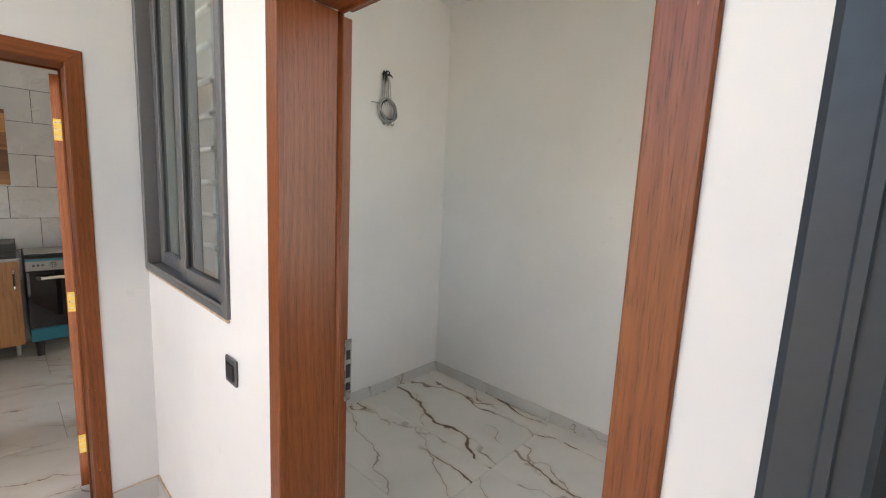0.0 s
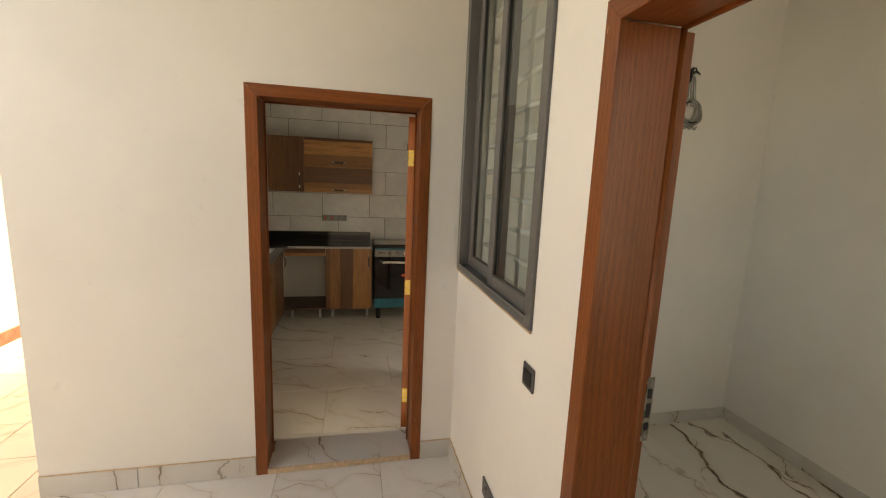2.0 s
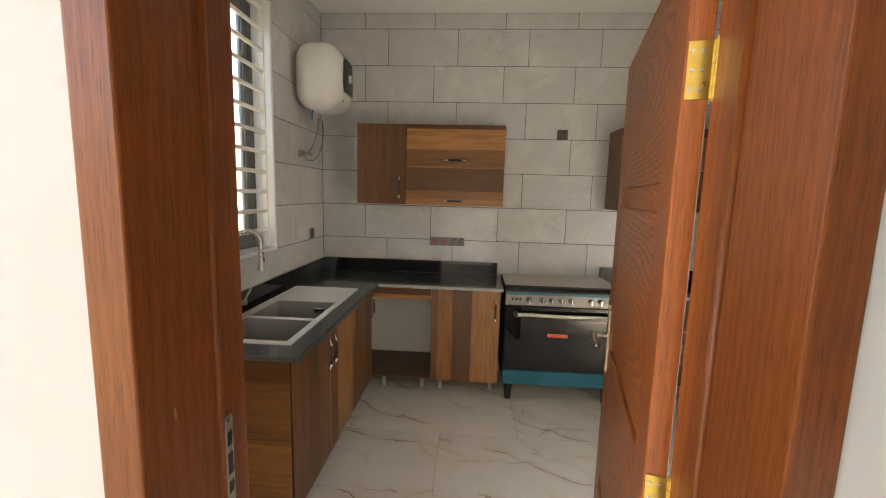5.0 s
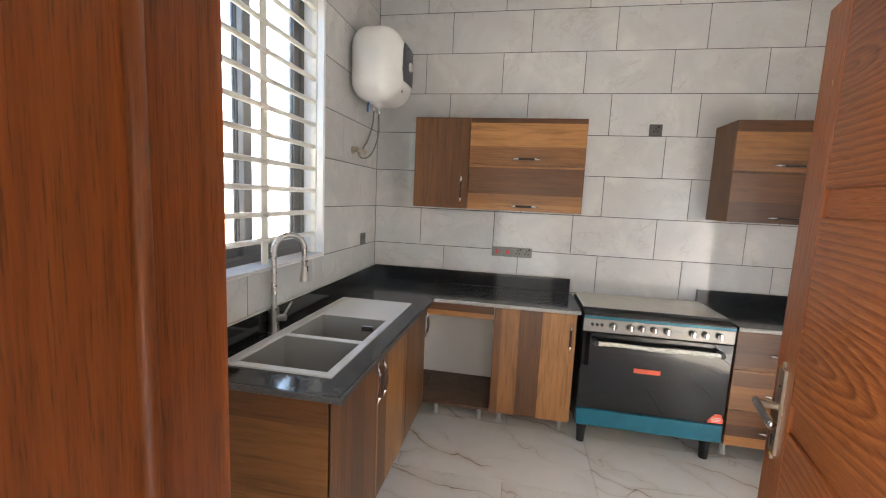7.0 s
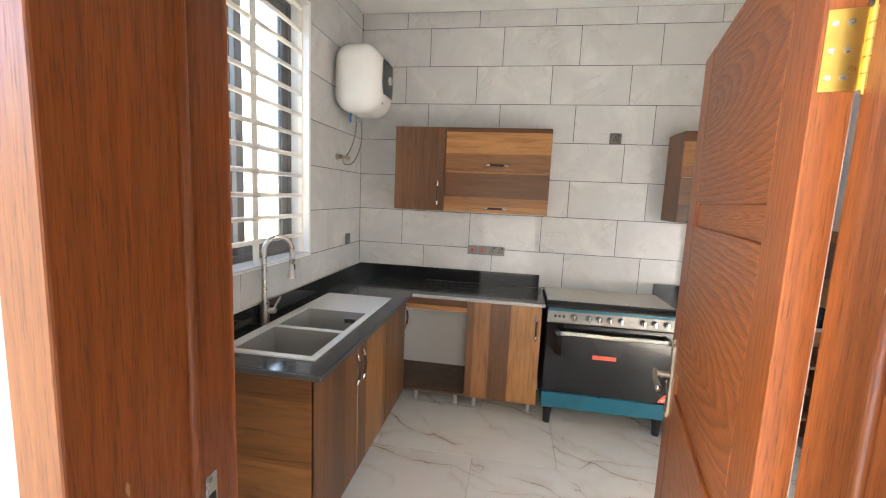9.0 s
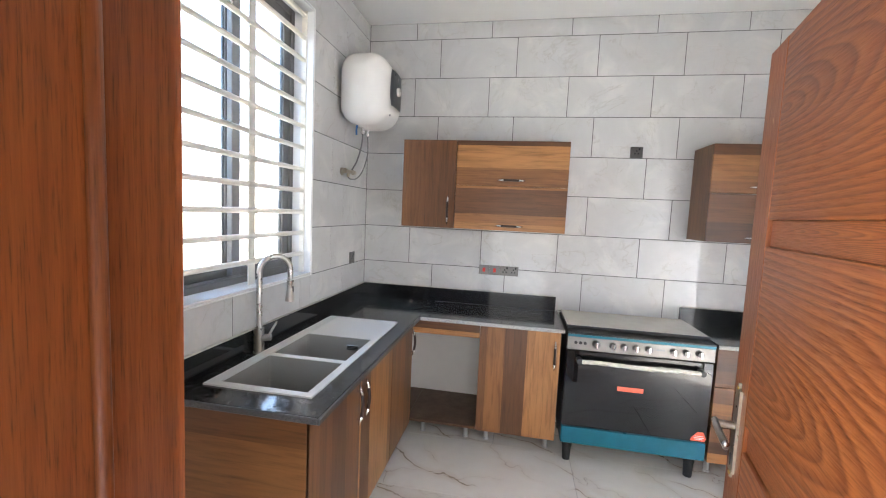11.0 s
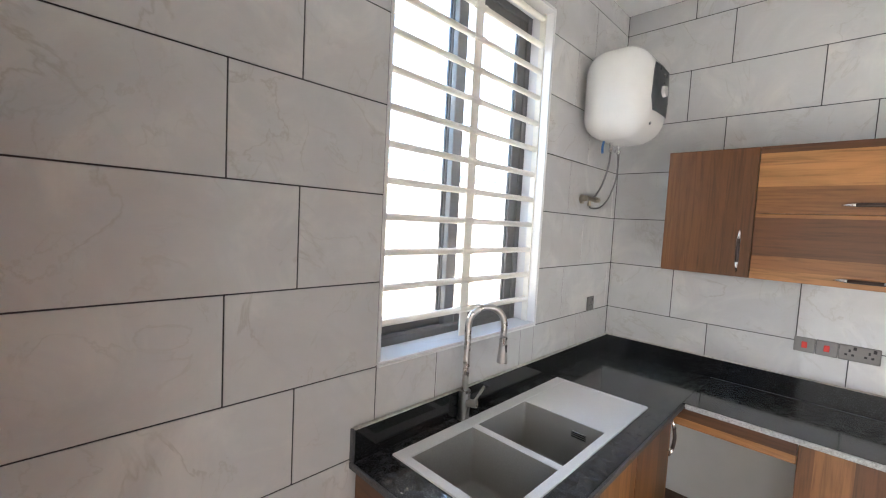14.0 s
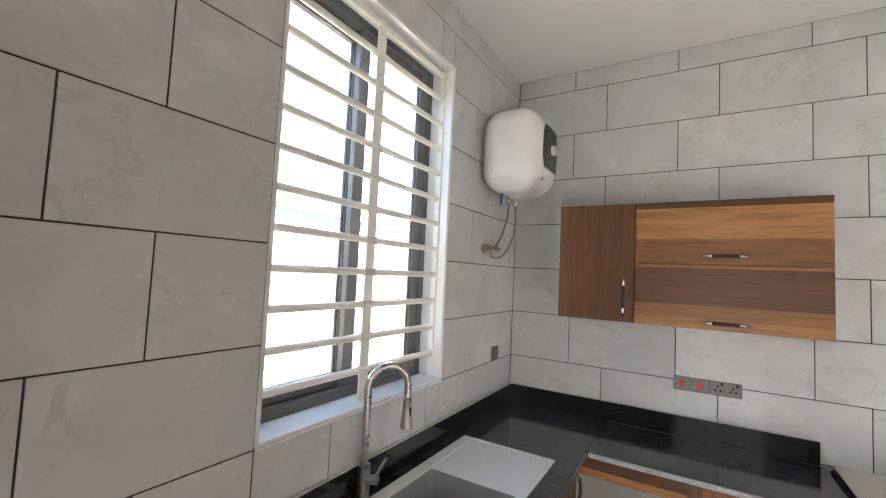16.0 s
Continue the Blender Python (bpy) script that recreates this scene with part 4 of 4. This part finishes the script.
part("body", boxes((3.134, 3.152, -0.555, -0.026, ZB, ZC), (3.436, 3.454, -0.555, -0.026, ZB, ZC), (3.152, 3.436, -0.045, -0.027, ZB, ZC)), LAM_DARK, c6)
part("rail", one(3.134, 3.454, -0.561, -0.5555, 0.785, ZC - 0.002), LAM_X_Z, c6)
for z in (ZB, 0.262, 0.442, 0.622):
    part("shelf", one(3.1525, 3.4355, -0.553, -0.046, z, z + 0.017), LAM_DARKX, c6)
feet(c6, ((3.2, -0.41), (3.4, -0.41)), ZB)

u1 = thing("wall_cabinet", (1.0, -0.14, 1.54), "brown striped board wall cabinet with a door and two flaps", "cabinet", "wall cabinets")
UZ0, UZ1, UF = 1.538, 2.187, -0.277
part("body", boxes((0.396, 0.414, UF + 0.018, -0.002, UZ0, UZ1), (1.592, 1.610, UF + 0.018, -0.002, UZ0, UZ1), (0.414, 1.592, UF + 0.018, -0.002, UZ0, UZ0 + 0.018), (0.414, 1.592, UF + 0.018, -0.002, UZ1 - 0.018, UZ1),
     (0.414, 1.592, -0.012, -0.003, UZ0 + 0.018, UZ1 - 0.018)), LAM_Z_Y, u1)
d = part("door", one(0.396, 0.801, UF, UF + 0.0175, UZ0, UZ1, bevel=0.0012), LAM_Z_X, u1)
bow_handle(d, (0.752, UF, 1.673), (0, 0, 1), (0, -1, 0), 0.215)
for a, b, h in ((1.862, UZ1, 1.903), (UZ0, 1.859, 1.572)):
    d = part("flap", one(0.805, 1.610, UF, UF + 0.0175, a, b, bevel=0.0012), LAM_X_Z, u1)
    bow_handle(d, (1.210, UF, h), (1, 0, 0), (0, -1, 0), 0.20)
u2 = thing("wall_cabinet", (2.95, -0.15, 1.54), "brown striped board wall cabinet with two flaps above the drawers", "cabinet", "wall cabinets")
UF2 = -0.312
part("body", boxes((2.514, 2.532, UF2 + 0.018, -0.002, UZ0, UZ1 - 0.004), (2.532, 3.455, UF2 + 0.018, -0.002, UZ0, UZ0 + 0.018), (2.532, 3.455, UF2 + 0.018, -0.002, UZ1 - 0.022, UZ1 - 0.004)), LAM_Z_Y, u2)
for a, b, h in ((1.862, UZ1 - 0.004, 1.903), (UZ0, 1.859, 1.572)):
    d = part("flap", one(2.514, 3.270, UF2, UF2 + 0.0175, a, b, bevel=0.0012), LAM_X_Z, u2)
    bow_handle(d, (2.85, UF2, h), (1, 0, 0), (0, -1, 0), 0.215)
part("filler_board", one(3.273, 3.455, UF2, UF2 + 0.0175, UZ0, UZ1 - 0.004, bevel=0.0012), LAM_Z_X, u2)
pb = thing("side_board", (3.45, -0.3, 1.03), "brown striped board panel on the side wall above the worktop", "panel")
part("board", one(RX - 0.020, RX - 0.0005, -0.60, -0.001, 1.026, 1.536, bevel=0.001), LAM_Y_Z, pb)

# ---- cooker ----
ck = thing("gas_cooker", (2.08, -0.3, 0.0), "wide steel and black glass cooker still in teal protective film", "cooker")
CX0, CX1, CF = 1.640, 2.528, -0.575
part("body", boxes((CX0 + 0.004, CX1 - 0.004, CF + 0.045, -0.03, 0.15, 0.885)), BLACK, ck)
part("hob", one(CX0, CX1, CF - 0.015, -0.03, 0.886, 0.915, bevel=0.004), BLACK, ck, "black hob surround")
part("film_strip", one(CX0 + 0.004, CX1 - 0.004, CF - 0.019, CF - 0.0155, 0.886, 0.902), FILM, ck, "teal protective film")
lid = part("lid", one(CX0 + 0.006, CX1 - 0.006, -0.485, -0.035, 0.930, 0.937, bevel=0.002), LID, ck, "closed glass lid, pale beige painted for its wall reflection")
part("lid_frame", boxes((CX0 + 0.003, CX1 - 0.003, -0.50, -0.4852, 0.918, 0.936), (CX0 + 0.02, CX1 - 0.02, -0.48, -0.04, 0.9155, 0.9298)), BLACK, lid)
pan = part("control_panel", one(CX0, CX1, CF - 0.012, CF + 0.044, 0.797, 0.8855, bevel=0.004), PANEL, ck, "brushed steel control panel")
for x in (1.822, 1.925, 1.992, 2.064, 2.139, 2.285, 2.357, 2.435):
    bm = bmesh.new()
    r = 0.023 if x < 1.85 else 0.020
    rod(bm, (x, CF - 0.012, 0.846), (x, CF - 0.018, 0.846), r + 0.004, 24)
    rod(bm, (x, CF - 0.018, 0.846), (x, CF - 0.040, 0.846), r, 24, r * 0.86)
    k = part("knob", bm, KNOB, pan, "round dark steel knob")
    part("knob_grip", one(x - 0.007, x + 0.007, CF - 0.050, CF - 0.0395, 0.846 - r * 0.85, 0.846 + r * 0.85, bevel=0.002), CHROME, k)
for x in (1.695, 1.724, 1.753):
    bm = bmesh.new()
    rod(bm, (x, CF - 0.012, 0.847), (x, CF - 0.021, 0.847), 0.010, 16)
    part("push_button", bm, BLACK, pan)
part("badge", one(2.185, 2.235, CF - 0.0135, CF - 0.0115, 0.842, 0.850), GREYP, pan)
dr = part("oven_door", one(CX0 + 0.002, CX1 - 0.002, CF - 0.010, CF + 0.044, 0.278, 0.793, bevel=0.004), BLACKG, ck, "black mirror-glass oven door")
bm = tube([(1.735, CF - 0.055, 0.735), (1.85, CF - 0.057, 0.738), (2.08, CF - 0.058, 0.733), (2.3, CF - 0.057, 0.738), (2.435, CF - 0.055, 0.735)], 0.0135, 12)
rnd = random.Random(5)
for v in bm.verts:
    v.co += Vector((rnd.uniform(-1, 1), rnd.uniform(-1, 1), rnd.uniform(-1, 1))) * 0.002
part("oven_handle", bm, FOAM, dr, "oven handle in crinkled clear wrapping")
for x in (1.722, 2.448):
    bm = bmesh.new()
    rod(bm, (x, CF - 0.008, 0.735), (x, CF - 0.060, 0.735), 0.019, 16)
    part("handle_bracket", bm, BLACK, dr)
part("sticker", one(1.972, 2.131, CF - 0.0118, CF - 0.0101, 0.552, 0.582), STICK, dr, "orange-red paper sticker")
bm = mitred([(2.43, 0.285), (2.515, 0.285), (2.522, 0.305), (2.505, 0.345), (2.47, 0.345), (2.435, 0.305)], 0.0012, 0.0002)
bmesh.ops.translate(bm, verts=bm.verts, vec=(0, CF - 0.0114, 0))
tag = part("warning_sticker", bm, STICK, dr, "orange-red six-sided sticker")
for z, a, b in ((0.318, 2.455, 2.505), (0.307, 2.450, 2.508), (0.298, 2.455, 2.500)):
    part("print_line", one(a, b, CF - 0.0128, CF - 0.0117, z - 0.002, z + 0.002), WHITEP, tag)
part("plinth_drawer", one(CX0 + 0.002, CX1 - 0.002, CF - 0.008, CF + 0.044, 0.155, 0.270, bevel=0.004), FILM, ck, "lower drawer front in teal film")
for x in (1.698, 2.47):
    for y in (-0.50, -0.09):
        bm = bmesh.new()
        rod(bm, (x, y, 0.0), (x, y, 0.10), 0.026, 16, 0.030)
        rod(bm, (x, y, 0.10), (x, y, 0.152), 0.034, 16)
        part("leg", bm, BLACK, ck)

# ---- water heater ----
wh = thing("water_heater", (0.19, -0.42, 2.24), "glossy white rounded electric water heater with a slate control panel", "water heater")
bm = one(0.012, 0.350, -0.664, -0.214, 2.236, 2.715)
bmesh.ops.bevel(bm, geom=bm.edges[:], offset=0.125, segments=10, affect="EDGES", profile=0.5)
for v in bm.verts:
    k = (v.co.x - 0.19) / 0.18
    v.co.x += 0.022 * (1 - ((v.co.y + 0.42) / 0.22) ** 2) * (1 - ((v.co.z - 2.487) / 0.25) ** 2) * (1 if k > 0 else 0)
    bulge = (1 - ((v.co.x - 0.19) / 0.2) ** 2) * (1 - ((v.co.z - 2.487) / 0.27) ** 2)
    v.co.y += math.copysign(0.010, v.co.y + 0.42) * max(bulge, 0)
body = part("tank", bm, ENAMEL, wh, smooth=True)
bm = bmesh.new()
ny, nz = 10, 14
grid = []
for i in range(ny + 1):
    row = []
    for j in range(nz + 1):
        y, z = -0.553 + 0.266 * i / ny, 2.372 + 0.245 * j / nz
        pinch = 0.86 + 0.14 * math.sin(math.pi * j / nz)
        y = -0.42 + (y + 0.42) * pinch
        x = 0.352 + 0.022 * (1 - ((y + 0.42) / 0.22) ** 2) * (1 - ((z - 2.487) / 0.25) ** 2) + 0.003
        edge = max(0.0, abs(y + 0.42) - 0.10) / 0.035
        x -= 0.012 * edge * edge
        row.append(bm.verts.new((x, y, z)))
    grid.append(row)
for i in range(ny):
    for j in range(nz):
        bm.faces.new((grid[i][j], grid[i + 1][j], grid[i + 1][j + 1], grid[i][j + 1]))
bmesh.ops.solidify(bm, geom=bm.faces[:], thickness=0.02)
cp = part("control_panel", bm, GREYP, body, "slate grey curved control panel", smooth=True)
bm = bmesh.new()
rod(bm, (0.370, -0.42, 2.49), (0.393, -0.42, 2.49), 0.032, 24, 0.027)
part("dial", bm, ENAMEL, cp, "white dial")
bm = bmesh.new()
rod(bm, (0.362, -0.42, 2.575), (0.378, -0.42, 2.575), 0.010, 16)
part("lamp", bm, CHROME, cp)
bm = bmesh.new()
rod(bm, (0.330, -0.50, 2.315), (0.352, -0.50, 2.315), 0.010, 16)
part("cap", bm, GREYP, body)
for y in (-0.47, -0.37):
    bm = bmesh.new()
    rod(bm, (0.14, y, 2.245), (0.14, y, 2.185), 0.011, 14)
    rod(bm, (0.14, y, 2.205), (0.14, y, 2.19), 0.016, 6)
    part("outlet", bm, CHROME, wh)
bm = bmesh.new()
rod(bm, (0.14, -0.37, 2.20), (0.14, -0.415, 2.195), 0.008, 12)
part("safety_valve", bm, CHROME, wh)
bm = tube([(0.12, -0.52, 2.245), (0.115, -0.525, 2.21), (0.118, -0.53, 2.17)], 0.007, 8)
part("blue_ring", bm, BLUE, wh, "blue plastic tag")
vz, vy = 1.915, -0.50
vt = thing("mixer_valve", (0.0, vy, vz), "dull nickel wall valve below the water heater", "valve")
bm = bmesh.new()
rod(bm, (0.0, vy, vz), (0.008, vy, vz), 0.028, 20)
rod(bm, (0.008, vy, vz), (0.055, vy, vz), 0.013, 16)
part("stub", bm, BRONZE, vt)
bm = bmesh.new()
rod(bm, (0.055, vy - 0.055, vz), (0.055, vy + 0.065, vz), 0.014, 16)
rod(bm, (0.055, vy + 0.065, vz), (0.055, vy + 0.10, vz), 0.018, 8)
rod(bm, (0.055, vy - 0.055, vz), (0.055, vy - 0.068, vz), 0.018, 8)
part("body", bm, BRONZE, vt)
bm = bmesh.new()
rod(bm, (0.055, vy - 0.01, vz), (0.055, vy - 0.01, vz - 0.04), 0.010, 12)
part("tail", bm, BRONZE, vt)
hs = thing("water_hose", (0.08, -0.45, vz), "braided steel hoses between heater and valve", "hose", "heater hoses")
part("hose", tube([(0.14, -0.47, 2.187), (0.135, -0.475, 2.10), (0.10, -0.46, 2.0), (0.065, -0.45, 1.945), (0.055, -0.455, 1.928)], 0.0055, 10), HOSE, hs, smooth=True)
hs = thing("water_hose", (0.08, -0.38, vz), "thin grey hose looping from heater to valve", "hose", "heater hoses")
part("hose", tube([(0.14, -0.37, 2.187), (0.14, -0.36, 2.06), (0.11, -0.37, 1.94), (0.085, -0.42, 1.875), (0.065, -0.49, 1.862), (0.055, -0.51, 1.875)], 0.005, 10), HOSE, hs, smooth=True)


# ---- switches and sockets ----
def wall_plate(name, loc, turn, w, h, label, kind="", group=""):
    """Plates are built facing -y, with the wall's face at y = 0, and then turned."""
    p = thing(name, loc, label, "socket" if "socket" in name else "switch", group, turn=turn)
    p["local"] = 1
    part("plate", one(-w / 2, w / 2, -0.009, -0.0003, -h / 2, h / 2, bevel=0.003), PLATE_PALE if group else PLATE, p)
    if kind == "red":
        part("rocker", one(-0.011, 0.011, -0.0125, -0.0085, -0.016, 0.016, bevel=0.002), RED, p, "red rocker")
    if kind == "rocker":
        part("rocker", one(-w * 0.36, w * 0.36, -0.0125, -0.0085, -0.026, 0.026, bevel=0.003), BLACK, p)
    if kind in ("one", "two"):
        for cx in ((0.0,) if kind == "one" else (-0.034, 0.034)):
            for a, b, z0, z1 in ((-0.004, 0.004, 0.004, 0.018), (-0.017, -0.007, -0.014, -0.004), (0.007, 0.017, -0.014, -0.004)):
                part("pin_hole", one(cx + a, cx + b, -0.0096, -0.0085, z0, z1), BLACK, p)
            part("rocker", one(cx + 0.012, cx + 0.024, -0.0115, -0.0085, 0.016, 0.032, bevel=0.001), BLACK, p)
    return p


wall_plate("switch", (1.0285, 0, 1.205), 0, 0.083, 0.076, "grey switch plate with a red rocker on the tiles", "red", "counter plates")
wall_plate("switch", (1.113, 0, 1.205), 0, 0.083, 0.076, "grey switch plate with a red rocker on the tiles", "red", "counter plates")
wall_plate("socket", (1.2285, 0, 1.205), 0, 0.146, 0.076, "dark grey double socket on the tiles", "two", "counter plates")
wall_plate("socket", (2.115, 0, 2.162), 0, 0.088, 0.084, "dark grey single socket high on the tiles", "one")
wall_plate("socket", (0, -0.283, 1.268), 90, 0.088, 0.088, "dark grey socket on tiles beside the window", "one")
wall_plate("switch", (BX0, -4.258, 1.045), -90, 0.088, 0.088, "dark grey light switch on the white porch wall", "rocker")
wall_plate("socket", (BX0, -3.935, 0.303), -90, 0.150, 0.088, "dark grey double socket low on the porch wall", "two")
wall_plate("switch", (2.912, -3.07, 1.322), 0, 0.095, 0.088, "dark grey switch with a red rocker in the empty room", "red")

# ---- hanging coil of cables in the empty room ----
co = thing("cable_coil", (3.55, -3.09, 2.48), "coil of loose grey cables hanging from a wall hole", "cable")
rnd = random.Random(3)
for k in range(11):
    r, cx, cz, tl = rnd.uniform(0.055, 0.085), 3.56 + rnd.uniform(-0.012, 0.012), 2.245 + rnd.uniform(-0.015, 0.015), rnd.uniform(-0.02, 0.02)
    pts = [(cx + r * math.cos(a), -3.10 + tl * math.sin(a) + rnd.uniform(-0.008, 0.004), cz + r * 1.05 * math.sin(a)) for a in [2 * math.pi * j / 10 + k for j in range(12)]]
    part("loop", tube(pts, 0.0052, 8), (CABLE, FOOT, CABLE, BLACK, FOOT)[k % 5], co, smooth=True)
for k in range(5):
    a = -0.035 + 0.018 * k
    part("strand", tube([(3.55 + a * 0.4, -3.074, 2.50), (3.55 + a * 0.8, -3.095, 2.45), (3.555 + a, -3.095, 2.36), (3.56 + a * 1.3, -3.10, 2.28)], 0.0045, 8), CABLE if k % 2 else FOOT, co, smooth=True)
for k in range(6):
    x = 3.52 + 0.014 * k
    part("bare_end", tube([(3.55, -3.074, 2.49), (x, -3.10, 2.505 + rnd.uniform(-0.02, 0.02)), (x + rnd.uniform(-0.02, 0.02), -3.105, 2.46 + rnd.uniform(-0.03, 0.03))], 0.0042, 8), BLACK, co, smooth=True)
for k in range(3):
    x = 3.50 + 0.04 * k
    part("loose_end", tube([(x + 0.03, -3.10, 2.18), (x + 0.02, -3.10, 2.15), (x + 0.035, -3.10, 2.135), (x + 0.05, -3.10, 2.155)], 0.0042, 8), CABLE, co, smooth=True)
part("stray_wire", tube([(3.50, -3.10, 2.26), (3.46, -3.105, 2.28), (3.41, -3.10, 2.275)], 0.003, 6), CABLE, co)
part("wall_hole", tube([(3.55, -3.0705, 2.50), (3.55, -3.078, 2.50)], 0.022, 12), BLACK, co)

# ---- beyond the boundary wall ----
nb = thing("neighbour_house", (-12, 8, -0.06), "neighbour's low house with a brown tiled roof and blue fascia", "house")
part("wall", one(-16, -9, 2, 14, -0.06, 3.05), OUTER, nb)
part("fascia", one(-16.4, -8.6, 1.6, 14.4, 3.05, 3.35), BLUE, nb)
bm = bmesh.new()
lo = [bm.verts.new(p) for p in ((-16.6, 1.4, 3.36), (-8.4, 1.4, 3.36), (-8.4, 14.6, 3.36), (-16.6, 14.6, 3.36))]
hi = [bm.verts.new(p) for p in ((-12.5, 4.5, 4.2), (-12.5, 11.5, 4.2))]
for f in ((lo[0], lo[1], hi[0]), (lo[1], lo[2], hi[1], hi[0]), (lo[2], lo[3], hi[1]), (lo[3], lo[0], hi[0], hi[1]), (lo[3], lo[2], lo[1], lo[0])):
    bm.faces.new(f)
part("roof", bm, TERRA, nb)

# ---- tiles ----
tile_meshes = {}


def tile(parent, name, mat, centre, size, bevel=0.0012):
    key = (mat.name, name, *(round(s, 4) for s in size))
    if key not in tile_meshes:
        bm = one(-size[0] / 2, size[0] / 2, -size[1] / 2, size[1] / 2, -size[2] / 2, size[2] / 2, bevel=bevel)
        me = bpy.data.meshes.new(name)
        bm.to_mesh(me)
        bm.free()
        me.materials.append(mat)
        tile_meshes[key] = me
    ob = new(name, tile_meshes[key])
    ob.location = centre
    ob.parent = parent
    return ob


def cut(rect, hole):
    """What is left of a rectangle (a0, a1, b0, b1) outside a hole."""
    a0, a1, b0, b1 = rect
    h0, h1, k0, k1 = hole
    if a1 <= h0 or a0 >= h1 or b1 <= k0 or b0 >= k1:
        return [rect]
    out = []
    if a0 < h0:
        out.append((a0, h0, b0, b1))
    if a1 > h1:
        out.append((h1, a1, b0, b1))
    m0, m1 = max(a0, h0), min(a1, h1)
    if b0 < k0:
        out.append((m0, m1, b0, k0))
    if b1 > k1:
        out.append((m0, m1, k1, b1))
    return out


def laid(u0, u1, v0, v1, pu, pv, row0, offsets, hole=(9, 9, 9, 9), gap=0.0042):
    """Rectangles of a running bond: rows of height pv from row0, joints at the offsets in turn."""
    k = math.floor((v0 - row0) / pv)
    while row0 + k * pv < v1:
        a, b = max(v0, row0 + k * pv), min(v1, row0 + (k + 1) * pv)
        j = offsets[k % len(offsets)]
        n = math.floor((u0 - j) / pu)
        while j + n * pu < u1:
            c, d = max(u0, j + n * pu), min(u1, j + (n + 1) * pu)
            for r in cut((c, d, a, b), hole):
                if r[1] - r[0] > 0.012 and r[3] - r[2] > 0.012:
                    yield (r[0] + gap / 2, r[1] - gap / 2, r[2] + gap / 2, r[3] - gap / 2)
            n += 1
        k += 1


tb = thing("tiled_wall_back", (1.7, 0.01, 0), "grey glossy wall tiles with dark joints behind the worktops", "wall tiles", kind="structure")
part("bed", one(-0.012, RX + 0.012, 0.0022, 0.012, 0, CZ), GROUT, tb)
for a, b, c, d in laid(0.0, RX, 0.0, CZ, 0.6, 0.3, 0.02, (0.392, 0.594)):
    tile(tb, "tile", TILE, ((a + b) / 2 - 1.7, 0.005 - 0.01, (c + d) / 2), (b - a, 0.010, d - c))
tl = thing("tiled_wall_left", (-0.01, -1.5, 0), "grey glossy wall tiles with dark joints round the window", "wall tiles", kind="structure")
part("bed", pierced("x", (FY1, 0.0, 0, CZ), [KW], -0.012, -0.0022), GROUT, tl)
for a, b, c, d in laid(FY1, 0.0, 0.0, CZ, 0.6, 0.3, 0.02, (-2.453, -2.255), hole=(KW[0] - 0.004, KW[1] + 0.004, KW[2] - 0.006, KW[3] + 0.004)):
    tile(tl, "tile", TILE, (-0.005 + 0.01, (a + b) / 2 + 1.5, (c + d) / 2), (0.010, b - a, d - c))
for a, b, c, d in laid(0.0, RX, FY1, 0.0, 1.2, 0.6, -3.46, (0.522, 1.193), gap=0.002):
    tile(kitchen_floor, "tile", FLOOR, ((a + b) / 2, (c + d) / 2, -0.005), (b - a, d - c, 0.010), 0.0008)
for c, d, a, b in laid(-5.9, FY0 - 0.001, -0.225, BX0, 1.2, 0.6, 0.36, (-3.57, -4.17), gap=0.002):
    tile(porch_floor, "tile", FLOOR, ((a + b) / 2, (c + d) / 2, PZ - 0.005), (b - a, d - c, 0.010), 0.0008)
for c, d, a, b in laid(-6.2, -3.072, BX1, 4.25, 1.2, 0.6, 3.485, (-4.29,), gap=0.002):
    tile(bare_floor, "tile", FLOOR_ROOM, ((a + b) / 2, (c + d) / 2, PZ - 0.005), (b - a, d - c, 0.010), 0.0008)
for a, b, c, d in laid(-1.97, -0.226, -7.0, 3.0, 0.4, 0.4, 0.0, (0.0, ), gap=0.005):
    tile(pavement, "tile", PAVE, ((a + b) / 2, (c + d) / 2, PZ - 0.018), (b - a, d - c, 0.010), 0.002)

# skirting tiles
sk = thing("baseboard", (1.0, FY0, PZ), "white veined tile skirting along the porch walls", "skirting", kind="structure")
ST = 0.092
for a, b in ((-0.225, 0.235), (0.238, DX0 - 0.002), (DX1 + 0.002, BX0 - 0.001)):
    part("tile", one(a, b, FY0 - 0.011, FY0 - 0.0005, PZ, ST, bevel=0.001), SKIRT, sk)
    part("top_bead", one(a, b, FY0 - 0.009, FY0 - 0.0005, ST + 0.0003, ST + 0.005, bevel=0.001), SANDY, sk)
for a, b in ((-3.78, FY0 - 0.0115), (-4.38, -3.783), (BD[1] + 0.002, -4.383), (AD[1], BD[0] - 0.002)):
    part("tile", one(BX0 - 0.011, BX0 - 0.0005, a, b, PZ, ST, bevel=0.001), SKIRT, sk)
    part("top_bead", one(BX0 - 0.009, BX0 - 0.0005, a, b, ST + 0.0003, ST + 0.005, bevel=0.001), SANDY, sk)
sk = thing("baseboard", (3.3, -3.08, PZ), "grey veined tile skirting round the empty room", "skirting", kind="structure")
for a, b in ((BX1, 2.88), (2.883, 3.48), (3.483, 4.08), (4.083, 4.249)):
    part("tile", one(a, b, -3.081, -3.0705, PZ, 0.065, bevel=0.001), SKIRT, sk)
for a, b in ((-3.68, -3.082), (-4.28, -3.683), (-4.88, -4.283), (-5.48, -4.883), (-6.2, -5.483)):
    part("tile", one(4.239, 4.2495, a, b, PZ, 0.065, bevel=0.001), SKIRT, sk)
